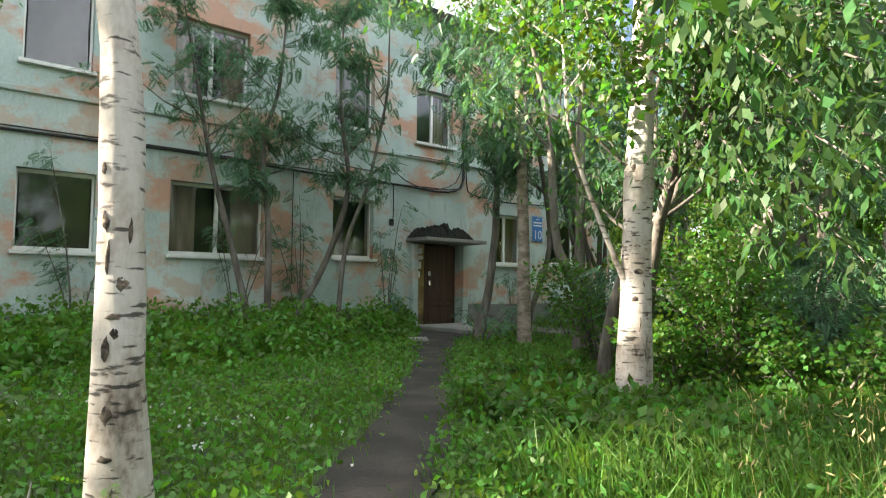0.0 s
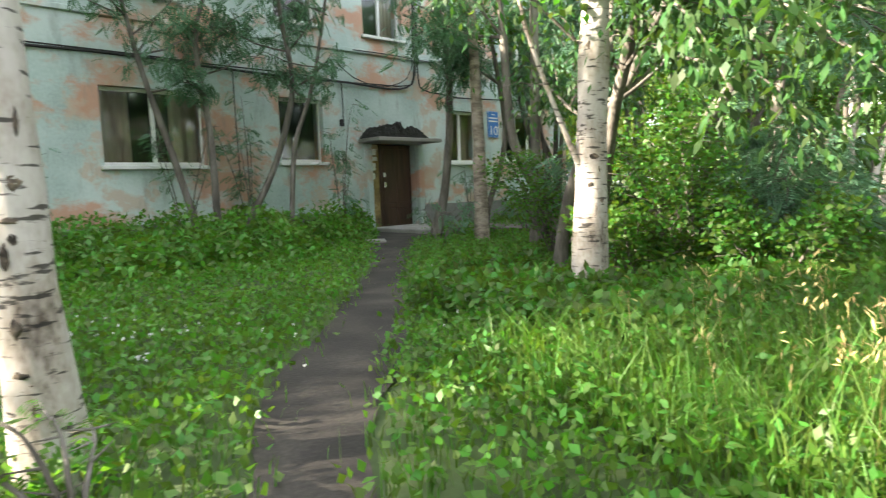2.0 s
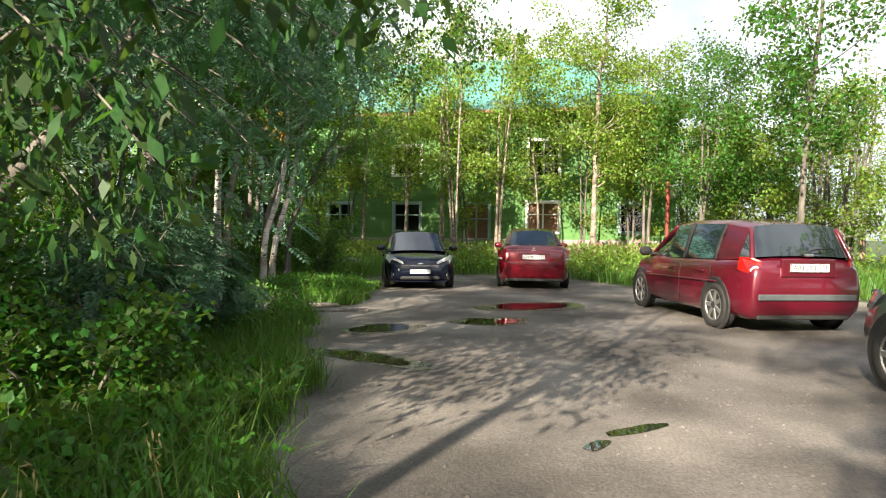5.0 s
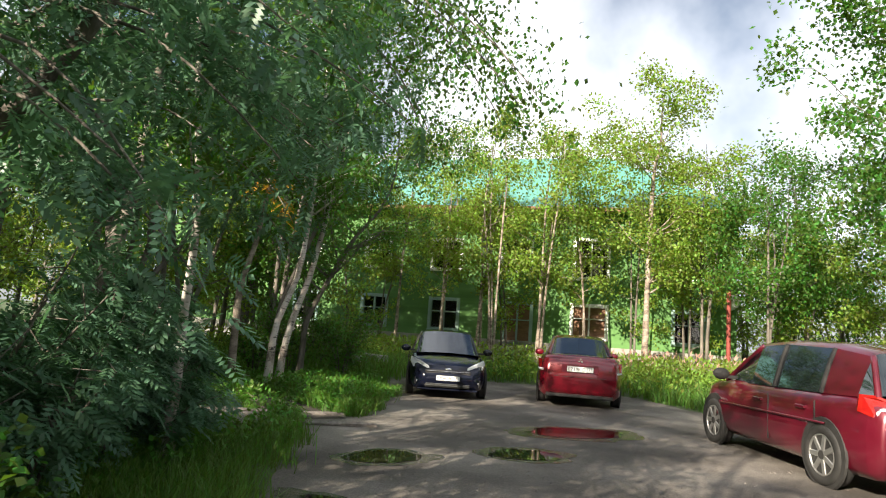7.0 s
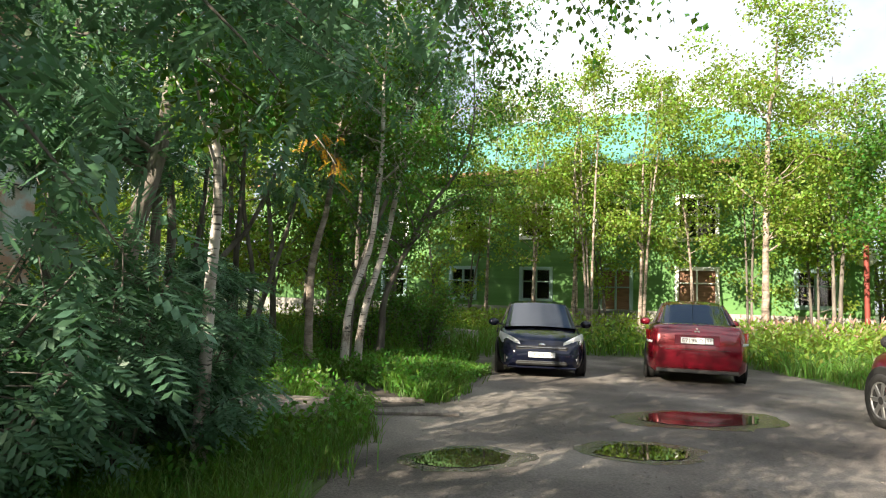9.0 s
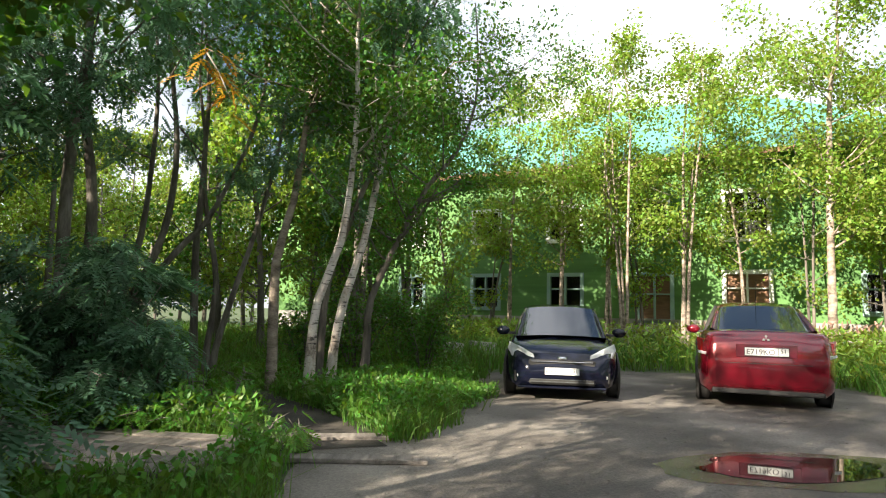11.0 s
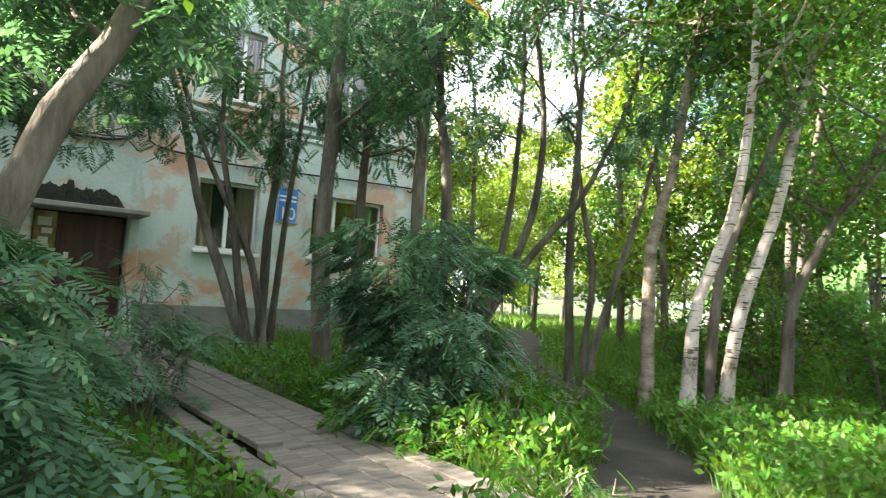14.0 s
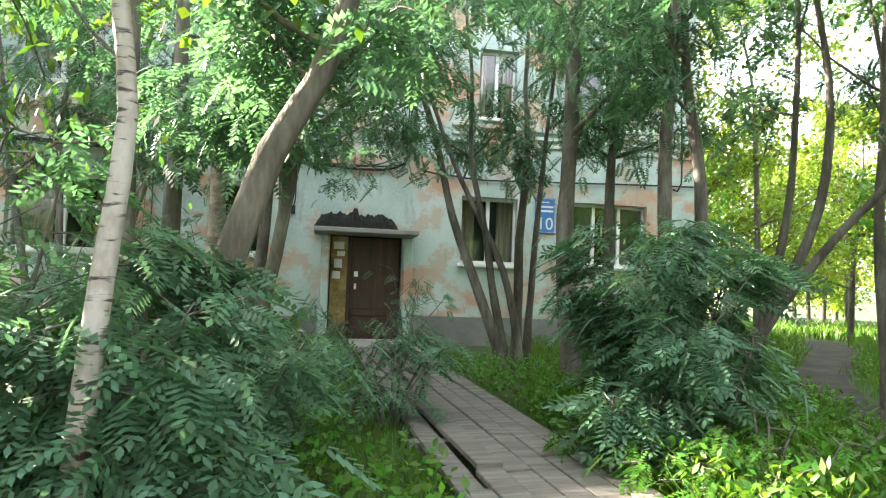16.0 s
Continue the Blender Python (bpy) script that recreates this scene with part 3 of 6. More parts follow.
PATH_TWO = [(13.0, 2.9, 0.55), (13.9, 3.9, 0.42), (14.6, 5.0, 0.30), (15.3, 6.5, 0.28), (15.9, 9.0, 0.40), (17.2, 11.4, 0.42), (19.2, 14.5, 0.5), (21.5, 19, 0.5)]


def trail(name, rows, label, seed):
    left, right = [], []
    for i, (x, y, w) in enumerate(rows):
        a, b = rows[max(i - 1, 0)], rows[min(i + 1, len(rows) - 1)]
        d = Vector((b[0] - a[0], b[1] - a[1])).normalized()
        left.append((x - d.y * w, y + d.x * w))
        right.append((x + d.y * w, y - d.x * w))
    return sheet(name, smooth_points(right) + smooth_points(left)[::-1], G + 0.006, "path", label, "path", 0.09, 0.2, seed)


trail("path", PATH_ONE, "dark trodden earth path through the grass", 11)
trail("path", PATH_TWO, "dark trodden earth path under the trees", 17)


def near_line(p, rows, extra):
    d = np.full(len(p), 9.0)
    for (x0, y0, w0), (x1, y1, w1) in zip(rows, rows[1:]):
        ax, ay = x1 - x0, y1 - y0
        u = np.clip(((p[:, 0] - x0) * ax + (p[:, 1] - y0) * ay) / (ax * ax + ay * ay), 0, 1)
        w = w0 + (w1 - w0) * u
        d = np.minimum(d, np.hypot(p[:, 0] - x0 - u * ax, p[:, 1] - y0 - u * ay) - w)
    return d < extra


def in_poly(p, poly):
    x, y = p[:, 0], p[:, 1]
    inside = np.zeros(len(p), bool)
    for (x0, y0), (x1, y1) in zip(poly, poly[1:] + poly[:1]):
        hit = ((y0 > y) != (y1 > y)) & (x < (x1 - x0) * (y - y0) / (y1 - y0 + 1e-12) + x0)
        inside ^= hit
    return inside


ROAD_POLY = smooth_points(ROAD_LEFT) + ROAD_FAR

# ---- puddles ----
def puddle(cx, cy, rx, ry, turn, seed, mat="water", z=0.004, label="shallow puddle of still dark water on the track"):
    pts = []
    for k in range(40):
        a = 2 * math.pi * k / 40
        r = 1 + 0.28 * noise.noise(Vector((math.cos(a) * 1.3, math.sin(a) * 1.3, seed))) + 0.12 * noise.noise(Vector((math.cos(a) * 4, math.sin(a) * 4, seed)))
        x, y = rx * r * math.cos(a), ry * r * math.sin(a)
        t = radians(turn)
        pts.append((cx + x * math.cos(t) - y * math.sin(t), cy + x * math.sin(t) + y * math.cos(t)))
    return sheet("puddle" if mat == "water" else "wet_patch", pts, G + z, mat, label, "puddle", 0.0, 0.2, seed)


for n_, (cx, cy, rx, ry, turn) in enumerate(((11.4, 1.22, 0.42, 0.26, -40), (12.4, -0.03, 0.42, 0.28, -60), (14.4, -0.45, 0.75, 0.40, -55), (9.58, 0.80, 0.52, 0.17, 68))):
    puddle(cx, cy, rx * 1.35, ry * 1.45, turn, 40 + n_, "wet", 0.003, "damp dark gravel round a puddle")
    puddle(cx, cy, rx, ry, turn, n_, z=0.007)
puddle(7.9, -1.5, 0.26, 0.06, -50, 62, z=0.007)
puddle(7.55, -1.25, 0.12, 0.05, -30, 63, z=0.007)

# ---- apartment house beside the path ----
WALL_SLOPE = 0.23
WALL_TURN = math.degrees(math.atan(WALL_SLOPE))
HOUSE_AT = pose(12.85, 14.0, 0, 0, 0, WALL_TURN) @ pose(-12.85, 0, 0)
WALL_X0, WALL_X1, WALL_TOP, DEPTH = -16.0, 16.4, 8.0, 9.0


def wall_y(x):
    """The line of the house front on the plan."""
    return 14.0 + WALL_SLOPE * (x - 12.85)


WINDOWS = [(-7.6, -5.8, 1.55, 2.98, 2), (-3.6, -2.4, 1.55, 2.98, 1), (-0.12, 1.08, 1.53, 2.94, 1), (2.36, 4.26, 1.55, 3.0, 2), (5.92, 7.03, 1.62, 3.04, 1), (10.98, 12.2, 1.62, 3.04, 2), (13.4, 15.2, 1.68, 3.05, 3),
           (-7.4, -5.9, 4.78, 6.3, 2), (-3.6, -2.4, 4.78, 6.3, 1), (-0.12, 0.95, 4.8, 6.3, 1), (2.36, 3.86, 4.75, 6.3, 2), (5.92, 7.0, 4.72, 6.25, 1), (8.28, 9.5, 4.68, 6.1, 2), (11.28, 12.1, 4.74, 6.25, 2), (13.5, 14.9, 4.74, 6.25, 2)]
DOOR = (8.30, 9.76, -0.10, 2.10)
openings = [(x0, x1, z0, z1) for x0, x1, z0, z1, _ in WINDOWS] + [DOOR]
THICK = 0.42


def pierced_wall(x0, x1, z0, z1, holes, thick):
    """A wall in the plane y = 0 with openings and their reveals."""
    bm = bmesh.new()
    xs = sorted({x0, x1, *(v for h in holes for v in h[:2])})
    zs = sorted({z0, z1, *(v for h in holes for v in h[2:])})
    for xa, xb in zip(xs, xs[1:]):
        for za, zb in zip(zs, zs[1:]):
            if any(h[0] <= xa and xb <= h[1] and h[2] <= za and zb <= h[3] for h in holes):
                continue
            bm.faces.new([bm.verts.new(c) for c in ((xa, 0, za), (xb, 0, za), (xb, 0, zb), (xa, 0, zb))])
            bm.faces.new([bm.verts.new(c) for c in ((xa, thick, zb), (xb, thick, zb), (xb, thick, za), (xa, thick, za))])
    for a, b, c, d in [*holes, (x0, x1, z0, z1)]:
        ring = [(a, c), (b, c), (b, d), (a, d)]
        for (p, q), (r, s) in zip(ring, ring[1:] + ring[:1]):
            bm.faces.new([bm.verts.new(k) for k in ((p, 0, q), (p, thick, q), (r, thick, s), (r, 0, s))])
    bmesh.ops.remove_doubles(bm, verts=bm.verts, dist=1e-4)
    return bm


house = thing("apartment_house", "two-storey plastered house with flaking turquoise and orange paint", "house", HOUSE_AT)
part("wall", pierced_wall(WALL_X0, WALL_X1, G - 0.1, WALL_TOP, openings, THICK), "wall", house)
bm = bmesh.new()
box(bm, WALL_X1 - THICK, WALL_X1, THICK + 0.002, DEPTH, G - 0.1, WALL_TOP)
part("wall", bm, "wall", house)
part("wall", boxed(WALL_X0, WALL_X0 + THICK, THICK + 0.002, DEPTH, G - 0.1, WALL_TOP), "wall", house)
part("wall", boxed(WALL_X0 + THICK + 0.002, WALL_X1 - THICK - 0.002, DEPTH - THICK, DEPTH, G - 0.1, WALL_TOP), "wall", house)
# slab and inner wall coloured near black to give the rooms their shade
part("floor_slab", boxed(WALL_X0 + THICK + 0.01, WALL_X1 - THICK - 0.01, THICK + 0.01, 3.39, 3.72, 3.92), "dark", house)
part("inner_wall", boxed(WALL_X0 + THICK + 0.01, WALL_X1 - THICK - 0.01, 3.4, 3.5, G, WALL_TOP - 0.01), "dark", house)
for x0, x1 in ((WALL_X0, 8.10), (9.98, WALL_X1 + 0.03)):
    part("plinth", boxed(x0, x1, -0.035, -0.002, G - 0.1, 0.50 if x0 > 0 else 0.43, 0.012), "plinth", house, "dark patched cement plinth")
bm = bmesh.new()
for k, z in enumerate((4.17, 4.33, 4.50)):
    box(bm, 10.7, WALL_X1 + 0.05, -0.05 - 0.025 * k, -0.003, z, z + 0.075, 0.01)
part("ledge", bm, "wall", house, "stepped plaster string course")
part("ledge", boxed(WALL_X0, 10.69, -0.055, -0.003, 4.22, 4.32, 0.012), "wall", house)
# roof: low pitched, with eaves
bm = bmesh.new()
c = [bm.verts.new(p) for p in ((WALL_X0 - 0.5, -0.6, WALL_TOP + 0.002), (WALL_X1 + 0.5, -0.6, WALL_TOP + 0.002), (WALL_X1 + 0.5, DEPTH + 0.6, WALL_TOP + 0.002), (WALL_X0 - 0.5, DEPTH + 0.6, WALL_TOP + 0.002), (WALL_X0 + 3, DEPTH / 2, WALL_TOP + 2.4), (WALL_X1 - 3, DEPTH / 2, WALL_TOP + 2.4))]
for f in ((0, 3, 2, 1), (0, 1, 5, 4), (1, 2, 5), (2, 3, 4, 5), (3, 0, 4)):
    bm.faces.new([c[i] for i in f])
part("roof", bm, "plinth", house, "grey sheet roof")


def house_window(x0, x1, z0, z1, leaves, house, frame="white", depth=0.16, curtain=True):
    w = part("window", boxed(x0 - 0.06, x1 + 0.06, -0.10, 0.10, z0 - 0.075, z0 - 0.004, 0.008), frame, house, "white window with a projecting sill")
    bm = bmesh.new()
    t = 0.065
    y0, y1 = depth, depth + 0.07
    box(bm, x0, x1, y0, y1, z0, z0 + t, 0.006)
    box(bm, x0, x1, y0, y1, z1 - t, z1, 0.006)
    for k in range(leaves + 1):
        x = x0 + (x1 - x0) * k / leaves
        a, b = max(x0, x - t * 0.6), min(x1, x + t * 0.6)
        box(bm, a, b, y0 - 0.002, y1 + 0.002, z0 + t, z1 - t, 0.006)
    part("window_frame", bm, frame, w)
    bm = bmesh.new()
    box(bm, x0 + t, x1 - t, y0 + 0.03, y0 + 0.036, z0 + t, z1 - t)
    g = part("pane", bm, "glass", w)
    g.visible_shadow = False
    if curtain:
        bm = bmesh.new()
        prev = None
        for k in range(41):
            u = k / 40
            x = x0 - 0.1 + (x1 - x0 + 0.2) * u
            if 0.35 < u < 0.7:
                prev = None
                continue
            y = 0.5 + 0.03 * math.sin(u * 75)
            cur = (bm.verts.new((x, y, z0 - 0.3)), bm.verts.new((x, y, z1 + 0.05)))
            if prev:
                bm.faces.new((prev[0], cur[0], cur[1], prev[1]))
            prev = cur
        part("curtain", bm, "curtain", w, smooth=True)
    return w


for k, (x0, x1, z0, z1, n_) in enumerate(WINDOWS):
    house_window(x0, x1, z0, z1, n_, house, curtain=k in (3, 5, 10, 12, 13))

# entrance
door = part("door", boxed(8.72, 9.72, 0.14, 0.20, -0.06, 2.06, 0.006), "door", house, "dark brown wooden entrance door, closed")
for z0, z1 in ((0.03, 0.44), (0.60, 1.96)):
    for x0, x1 in ((8.79, 9.19), (9.25, 9.65)):
        part("door_panel", boxed(x0, x1, 0.125, 0.139, z0, z1, 0.012), "door", door)
part("kick_rail", boxed(8.74, 9.70, 0.11, 0.1385, 0.46, 0.57, 0.008), "door", door)
part("door_handle", boxed(8.80, 8.86, 0.07, 0.124, 0.98, 1.12, 0.012), "chrome", door)
part("lock_plate", boxed(8.80, 8.88, 0.112, 0.124, 1.25, 1.36, 0.004), "plate", door)
part("door_frame", boxed(8.66, 8.715, 0.08, 0.22, -0.06, 2.08, 0.006), "door", house)
part("door_side_panel", boxed(8.32, 8.655, 0.10, 0.16, -0.06, 2.06, 0.006), "yellowpaint", house, "peeled yellow side board with paper scraps")
for x0, x1, z0, z1 in ((8.39, 8.55, 1.42, 1.60), (8.36, 8.52, 1.20, 1.35), (8.44, 8.60, 1.66, 1.76), (8.37, 8.58, 1.80, 1.95)):
    part("paper_notice", boxed(x0, x1, 0.092, 0.098, z0, z1), "plate", house)
for x0, x1 in ((8.12, 8.29), (9.77, 9.96)):
    part("door_pilaster", boxed(x0, x1, -0.16, -0.002, G, 2.06, 0.02), "wall", house, "chipped plaster jamb")
canopy = part("door_canopy", boxed(7.98, 9.98, -0.85, -0.002, 2.08, 2.17, 0.012), "concrete", house, "thin concrete slab over the door")
bm = bmesh.new()
bmesh.ops.create_grid(bm, x_segments=50, y_segments=18, size=0.5, matrix=pose(8.78, -0.42, 2.172) @ Matrix.Diagonal((1.62, 0.80, 1, 1)))
for v in bm.verts:
    u, w = (v.co.x - 8.78) / 0.81, (v.co.y + 0.42) / 0.40
    v.co.z += max(0.0, 1 - abs(u) ** 8) * max(0.0, 1 - abs(w) ** 6) * (0.24 + 0.12 * noise.noise(v.co * 6) + 0.09 * noise.noise(v.co * 19) + (0.13 if abs(u + 0.05) < 0.06 else 0))
part("moss_mat", bm, "moss", canopy, "black moss and rotten felt heaped on the slab")
part("door_step", boxed(8.1, 10.1, -2.3, -0.17, G - 0.05, 0.02, 0.02), "concrete", house, "cracked concrete doorstep")

# cables along the facade
def cable(points, r=0.018, mat="black"):
    v, f, _ = tube_arrays(points, [r] * len(points), 6)
    return part("cable", None, mat, house, data=mesh_from("cable", v, f, mat))


cable([(-16, -0.04, 3.5), (-0.6, -0.05, 3.54), (2.4, -0.04, 3.57), (4.2, -0.06, 3.52), (6.3, -0.05, 3.47), (7.7, -0.06, 3.49), (8.9, -0.07, 3.44), (9.55, -0.06, 3.52), (9.80, -0.05, 3.80), (9.84, -0.05, 4.6), (9.86, -0.05, 6.9)], 0.026)
cable([(-16, -0.04, 3.58), (0.9, -0.04, 3.61), (4.2, -0.04, 3.57), (6.2, -0.05, 3.56), (7.6, -0.06, 3.50), (8.6, -0.05, 3.52), (9.5, -0.06, 3.56), (9.86, -0.06, 3.9), (9.92, -0.04, 6.0)], 0.014)
cable([(7.5, -0.05, 3.9), (7.9, -0.06, 3.62), (8.6, -0.06, 3.48), (9.3, -0.06, 3.60), (9.74, -0.06, 4.05), (9.78, -0.05, 5.4)], 0.012)
cable([(9.95, -0.05, 5.2), (9.95, -0.05, 3.8), (10.12, -0.06, 3.50), (10.75, -0.05, 3.44), (11.4, -0.05, 3.39), (13.2, -0.06, 3.45), (14.6, -0.05, 3.51), (16.3, -0.05, 3.56)], 0.018)
cable([(12.30, -0.10, 4.5), (12.31, -0.05, 3.9), (12.30, -0.04, 3.4)], 0.012)
cable([(4.9, -0.04, 3.5), (4.9, -0.04, 2.4), (4.92, -0.04, 1.0)], 0.010)
cable([(7.56, -0.04, 3.48), (7.57, -0.05, 2.75), (7.52, -0.07, 2.58)], 0.014)
part("junction_box", boxed(7.47, 7.58, -0.07, -0.003, 2.46, 2.62, 0.012), "black", house)
cable([(15.95, -0.10, 5.4), (15.97, -0.10, 3.6), (15.8, -0.05, 3.48)], 0.02)
cable([(7.9, -0.09, 4.26), (9.2, -0.09, 4.27), (10.6, -0.09, 4.22)], 0.012)

# house number
sign = thing("house_number_sign", "blue enamel house sign with white number and text", "sign", HOUSE_AT @ pose(12.58, -0.03, 2.34))
part("panel", boxed(0, 0.46, -0.008, 0.012, 0, 0.76, 0.004), "sign", sign)
for x0, x1, z0, z1 in ((0.012, 0.448, 0.012, 0.018), (0.012, 0.448, 0.742, 0.748), (0.012, 0.018, 0.018, 0.742), (0.442, 0.448, 0.018, 0.742)):
    part("border", boxed(x0, x1, -0.0115, -0.0085, z0, z1), "white", sign)


def lettering(text, size, m, parent, mat="white", name="lettering", depth=0.0015):
    cu = bpy.data.curves.new(name, "FONT")
    cu.body, cu.size, cu.align_x, cu.extrude = text, size, "CENTER", depth
    cu.resolution_u = 3
    tmp = bpy.data.objects.new(name, cu)
    scene.collection.objects.link(tmp)
    me = bpy.data.meshes.new_from_object(tmp.evaluated_get(bpy.context.evaluated_depsgraph_get()))
    bpy.data.objects.remove(tmp)
    ob = part(name, None, mat, parent, data=me)
    ob.matrix_basis = m
    return ob


lettering("10", 0.38, pose(0.23, -0.0105, 0.075, 90, 0, 0), sign)
for x0, x1, z0, z1 in ((0.15, 0.31, 0.655, 0.675), (0.05, 0.41, 0.545, 0.585), (0.05, 0.41, 0.455, 0.495)):
    part("text_line", boxed(x0, x1, -0.0115, -0.0085, z0, z1), "white", sign)

# ---- plank walk ----
walkway = thing("plank_walk", "grey weathered wooden plank walkway leading to the door", "walkway")
A, B = Vector((9.75, 11.3, 0)), Vector((12.05, 2.95, 0))
along = (B - A).normalized()
across = Vector((along.y, -along.x, 0))
length = (B - A).length
rnd = random.Random(5)
for k in range(6):
    start = 0.0
    while start < length - 0.2:
        piece = min(rnd.uniform(2.6, 4.4), length - start)
        bm = bmesh.new()
        box(bm, 0, piece - rnd.uniform(0.01, 0.04), -0.082, 0.082, -0.02, 0.02, 0.005)
        for v in bm.verts:
            v.co.z += 0.006 * noise.noise(v.co * 3 + Vector((k, start, 0)))
        ob = part("plank", bm, "wood", walkway)
        o = A + along * start + across * ((k - 2.5) * 0.178)
        ob.matrix_basis = pose(o.x, o.y, 0.03 + rnd.uniform(-0.012, 0.012), rnd.uniform(-2, 2), rnd.uniform(-0.4, 0.4), math.degrees(math.atan2(along.y, along.x)) + rnd.uniform(-0.4, 0.4))
        start += piece
for s in (0.3, 2.2, 4.2, 6.2, 8.0):
    o = A + along * s
    ob = part("bearer", boxed(-0.06, 0.06, -0.6, 0.6, G - 0.02, 0.005), "wood", walkway)
    ob.matrix_basis = pose(o.x, o.y, 0, 0, 0, math.degrees(math.atan2(along.y, along.x)))
for (x, y, ln, tn) in ((12.75, 2.55, 1.3, -62), (13.35, 3.1, 1.0, -55)):
    bm = bmesh.new()
    box(bm, -ln / 2, ln / 2, -0.08, 0.08, 0, 0.035, 0.006)
    ob = tagged(part("loose_plank", bm, "wood"), "grey loose plank lying flat on the track", "plank")
    ob.matrix_basis = pose(x, y, G + 0.002, 0, 0, tn)


bm = bmesh.new()
box(bm, -0.55, 0.55, -0.22, 0.22, 0, 0.06, 0.012)
for v in bm.verts:
    v.co += noise.noise_vector(v.co * 3) * 0.025
ob = tagged(part("concrete_slab", bm, "concrete"), "worn concrete slab lying in the grass by the path", "slab")
ob.matrix_basis = pose(6.75, 9.9, G - 0.01, 0, 0, -20)

# ---- green two-storey house beyond the clearing ----
far = thing("wooden_house", "green boarded two-storey house with a turquoise metal roof", "house", pose(33.0, 0, 0))
END = -5.6
FW = [(6.10, 7.40, 1.25, 2.6, "bluewood"), (2.75, 3.95, 0.9, 2.6, "bluewood"), (-0.48, 0.95, 1.3, 2.65, "white"), (-4.4, -3.2, 1.3, 2.6, "bluewood"), (9.6, 10.8, 1.25, 2.6, "bluewood"), (13.2, 14.4, 1.25, 2.6, "bluewood"),
      (6.10, 7.45, 4.0, 5.35, "white"), (2.85, 4.15, 4.0, 5.4, "white"), (-0.48, 0.93, 3.85, 5.55, "white"), (-4.4, -3.2, 4.0, 5.4, "white"), (9.6, 10.8, 4.0, 5.35, "white"), (13.2, 14.4, 4.0, 5.35, "white")]
wallm = pierced_wall(-22.0, -END, 0.95, 6.85, [(-y1, -y0, z0, z1) for y0, y1, z0, z1, _ in FW], 0.3)
bmesh.ops.rotate(wallm, verts=wallm.verts, cent=(0, 0, 0), matrix=Matrix.Rotation(radians(-90), 3, "Z"))
part("wall", wallm, "housewall", far)
part("plinth", boxed(-0.06, 0.3, END, 22.0, G - 0.05, 0.948), "concrete", far, "whitewashed base of the house")
for y0, y1 in ((END, END + 0.3), (21.7, 22.0)):
    part("wall", boxed(0.302, 11, y0, y1, G, 6.85), "housewall", far)
part("wall", boxed(11.002, 11.3, END, 22, G, 6.85), "housewall", far)
# room shade behind these panes is painted on as near black
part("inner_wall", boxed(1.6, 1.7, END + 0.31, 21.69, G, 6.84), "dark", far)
bm = bmesh.new()
c = [bm.verts.new(p) for p in ((-0.7, END - 0.6, 6.852), (-0.7, 22.6, 6.852), (12, 22.6, 6.852), (12, END - 0.6, 6.852), (5.6, END + 5.4, 10.9), (5.6, 18, 10.9))]
for f in ((0, 1, 5, 4), (1, 2, 5), (2, 3, 4, 5), (3, 0, 4), (0, 3, 2, 1)):
    bm.faces.new([c[i] for i in f])
part("roof", bm, "roof", far, "turquoise painted metal roof")
part("eaves_board", boxed(-0.78, -0.705, END - 0.7, 22.7, 6.70, 6.87), "brownwood", far)
for k in range(14):
    y = END + 5.6 + k * 1.1
    ob = part("roof_seam", boxed(0, 7.3, -0.015, 0.015, 0.003, 0.035), "roof", far)
    ob.matrix_basis = pose(-0.68, y, 6.86, 0, -math.degrees(math.atan2(4.05, 6.3)), 0)
for y0, y1, z0, z1, fm in FW:
    w = part("window", boxed(-0.06, 0.05, y0 - 0.1, y1 + 0.1, z0 - 0.1, z0 - 0.004, 0.01), fm, far, "weathered wooden window")
    bm = bmesh.new()
    for a, b, p0, p1 in ((y0 - 0.1, y0 + 0.05, z0 - 0.002, z1 + 0.1), (y1 - 0.05, y1 + 0.1, z0 - 0.002, z1 + 0.1), (y0 + 0.05, y1 - 0.05, z1 - 0.05, z1 + 0.1), (y0 + 0.05, y1 - 0.05, z0, z0 + 0.06), ((y0 + y1) / 2 - 0.035, (y0 + y1) / 2 + 0.035, z0 + 0.06, z1 - 0.05), (y0 + 0.05, y1 - 0.05, (z0 + z1) / 2 + 0.1, (z0 + z1) / 2 + 0.15)):
        box(bm, -0.05, 0.1, a, b, p0, p1, 0.006)
    part("window_frame", bm, fm, w)
    if y0 in (2.75, -0.48) and z0 < 2:
        part("boarding", boxed(0.105, 0.13, y0 + 0.05, y1 - 0.05, z0 + 0.06, z1 - 0.05), "brownwood", w, "window boarded up from inside")
    else:
        g = part("pane", boxed(0.105, 0.111, y0 + 0.05, y1 - 0.05, z0 + 0.06, z1 - 0.05), "glass", w)
        g.visible_shadow = False
dish = thing("satellite_dish", "white satellite dish on the corner of the green house", "dish", pose(32.85, -5.35, 3.1))
bm = bmesh.new()
bmesh.ops.create_uvsphere(bm, u_segments=20, v_segments=10, radius=0.5, matrix=pose(-0.28, 0, 0, 0, 62, 25) @ Matrix.Diagonal((0.72, 0.72, 0.16, 1)))
part("reflector", bm, "white", dish, smooth=True)
part("bracket", boxed(-0.26, 0.14, -0.02, 0.02, -0.04, 0.0, 0.004), "black", dish)
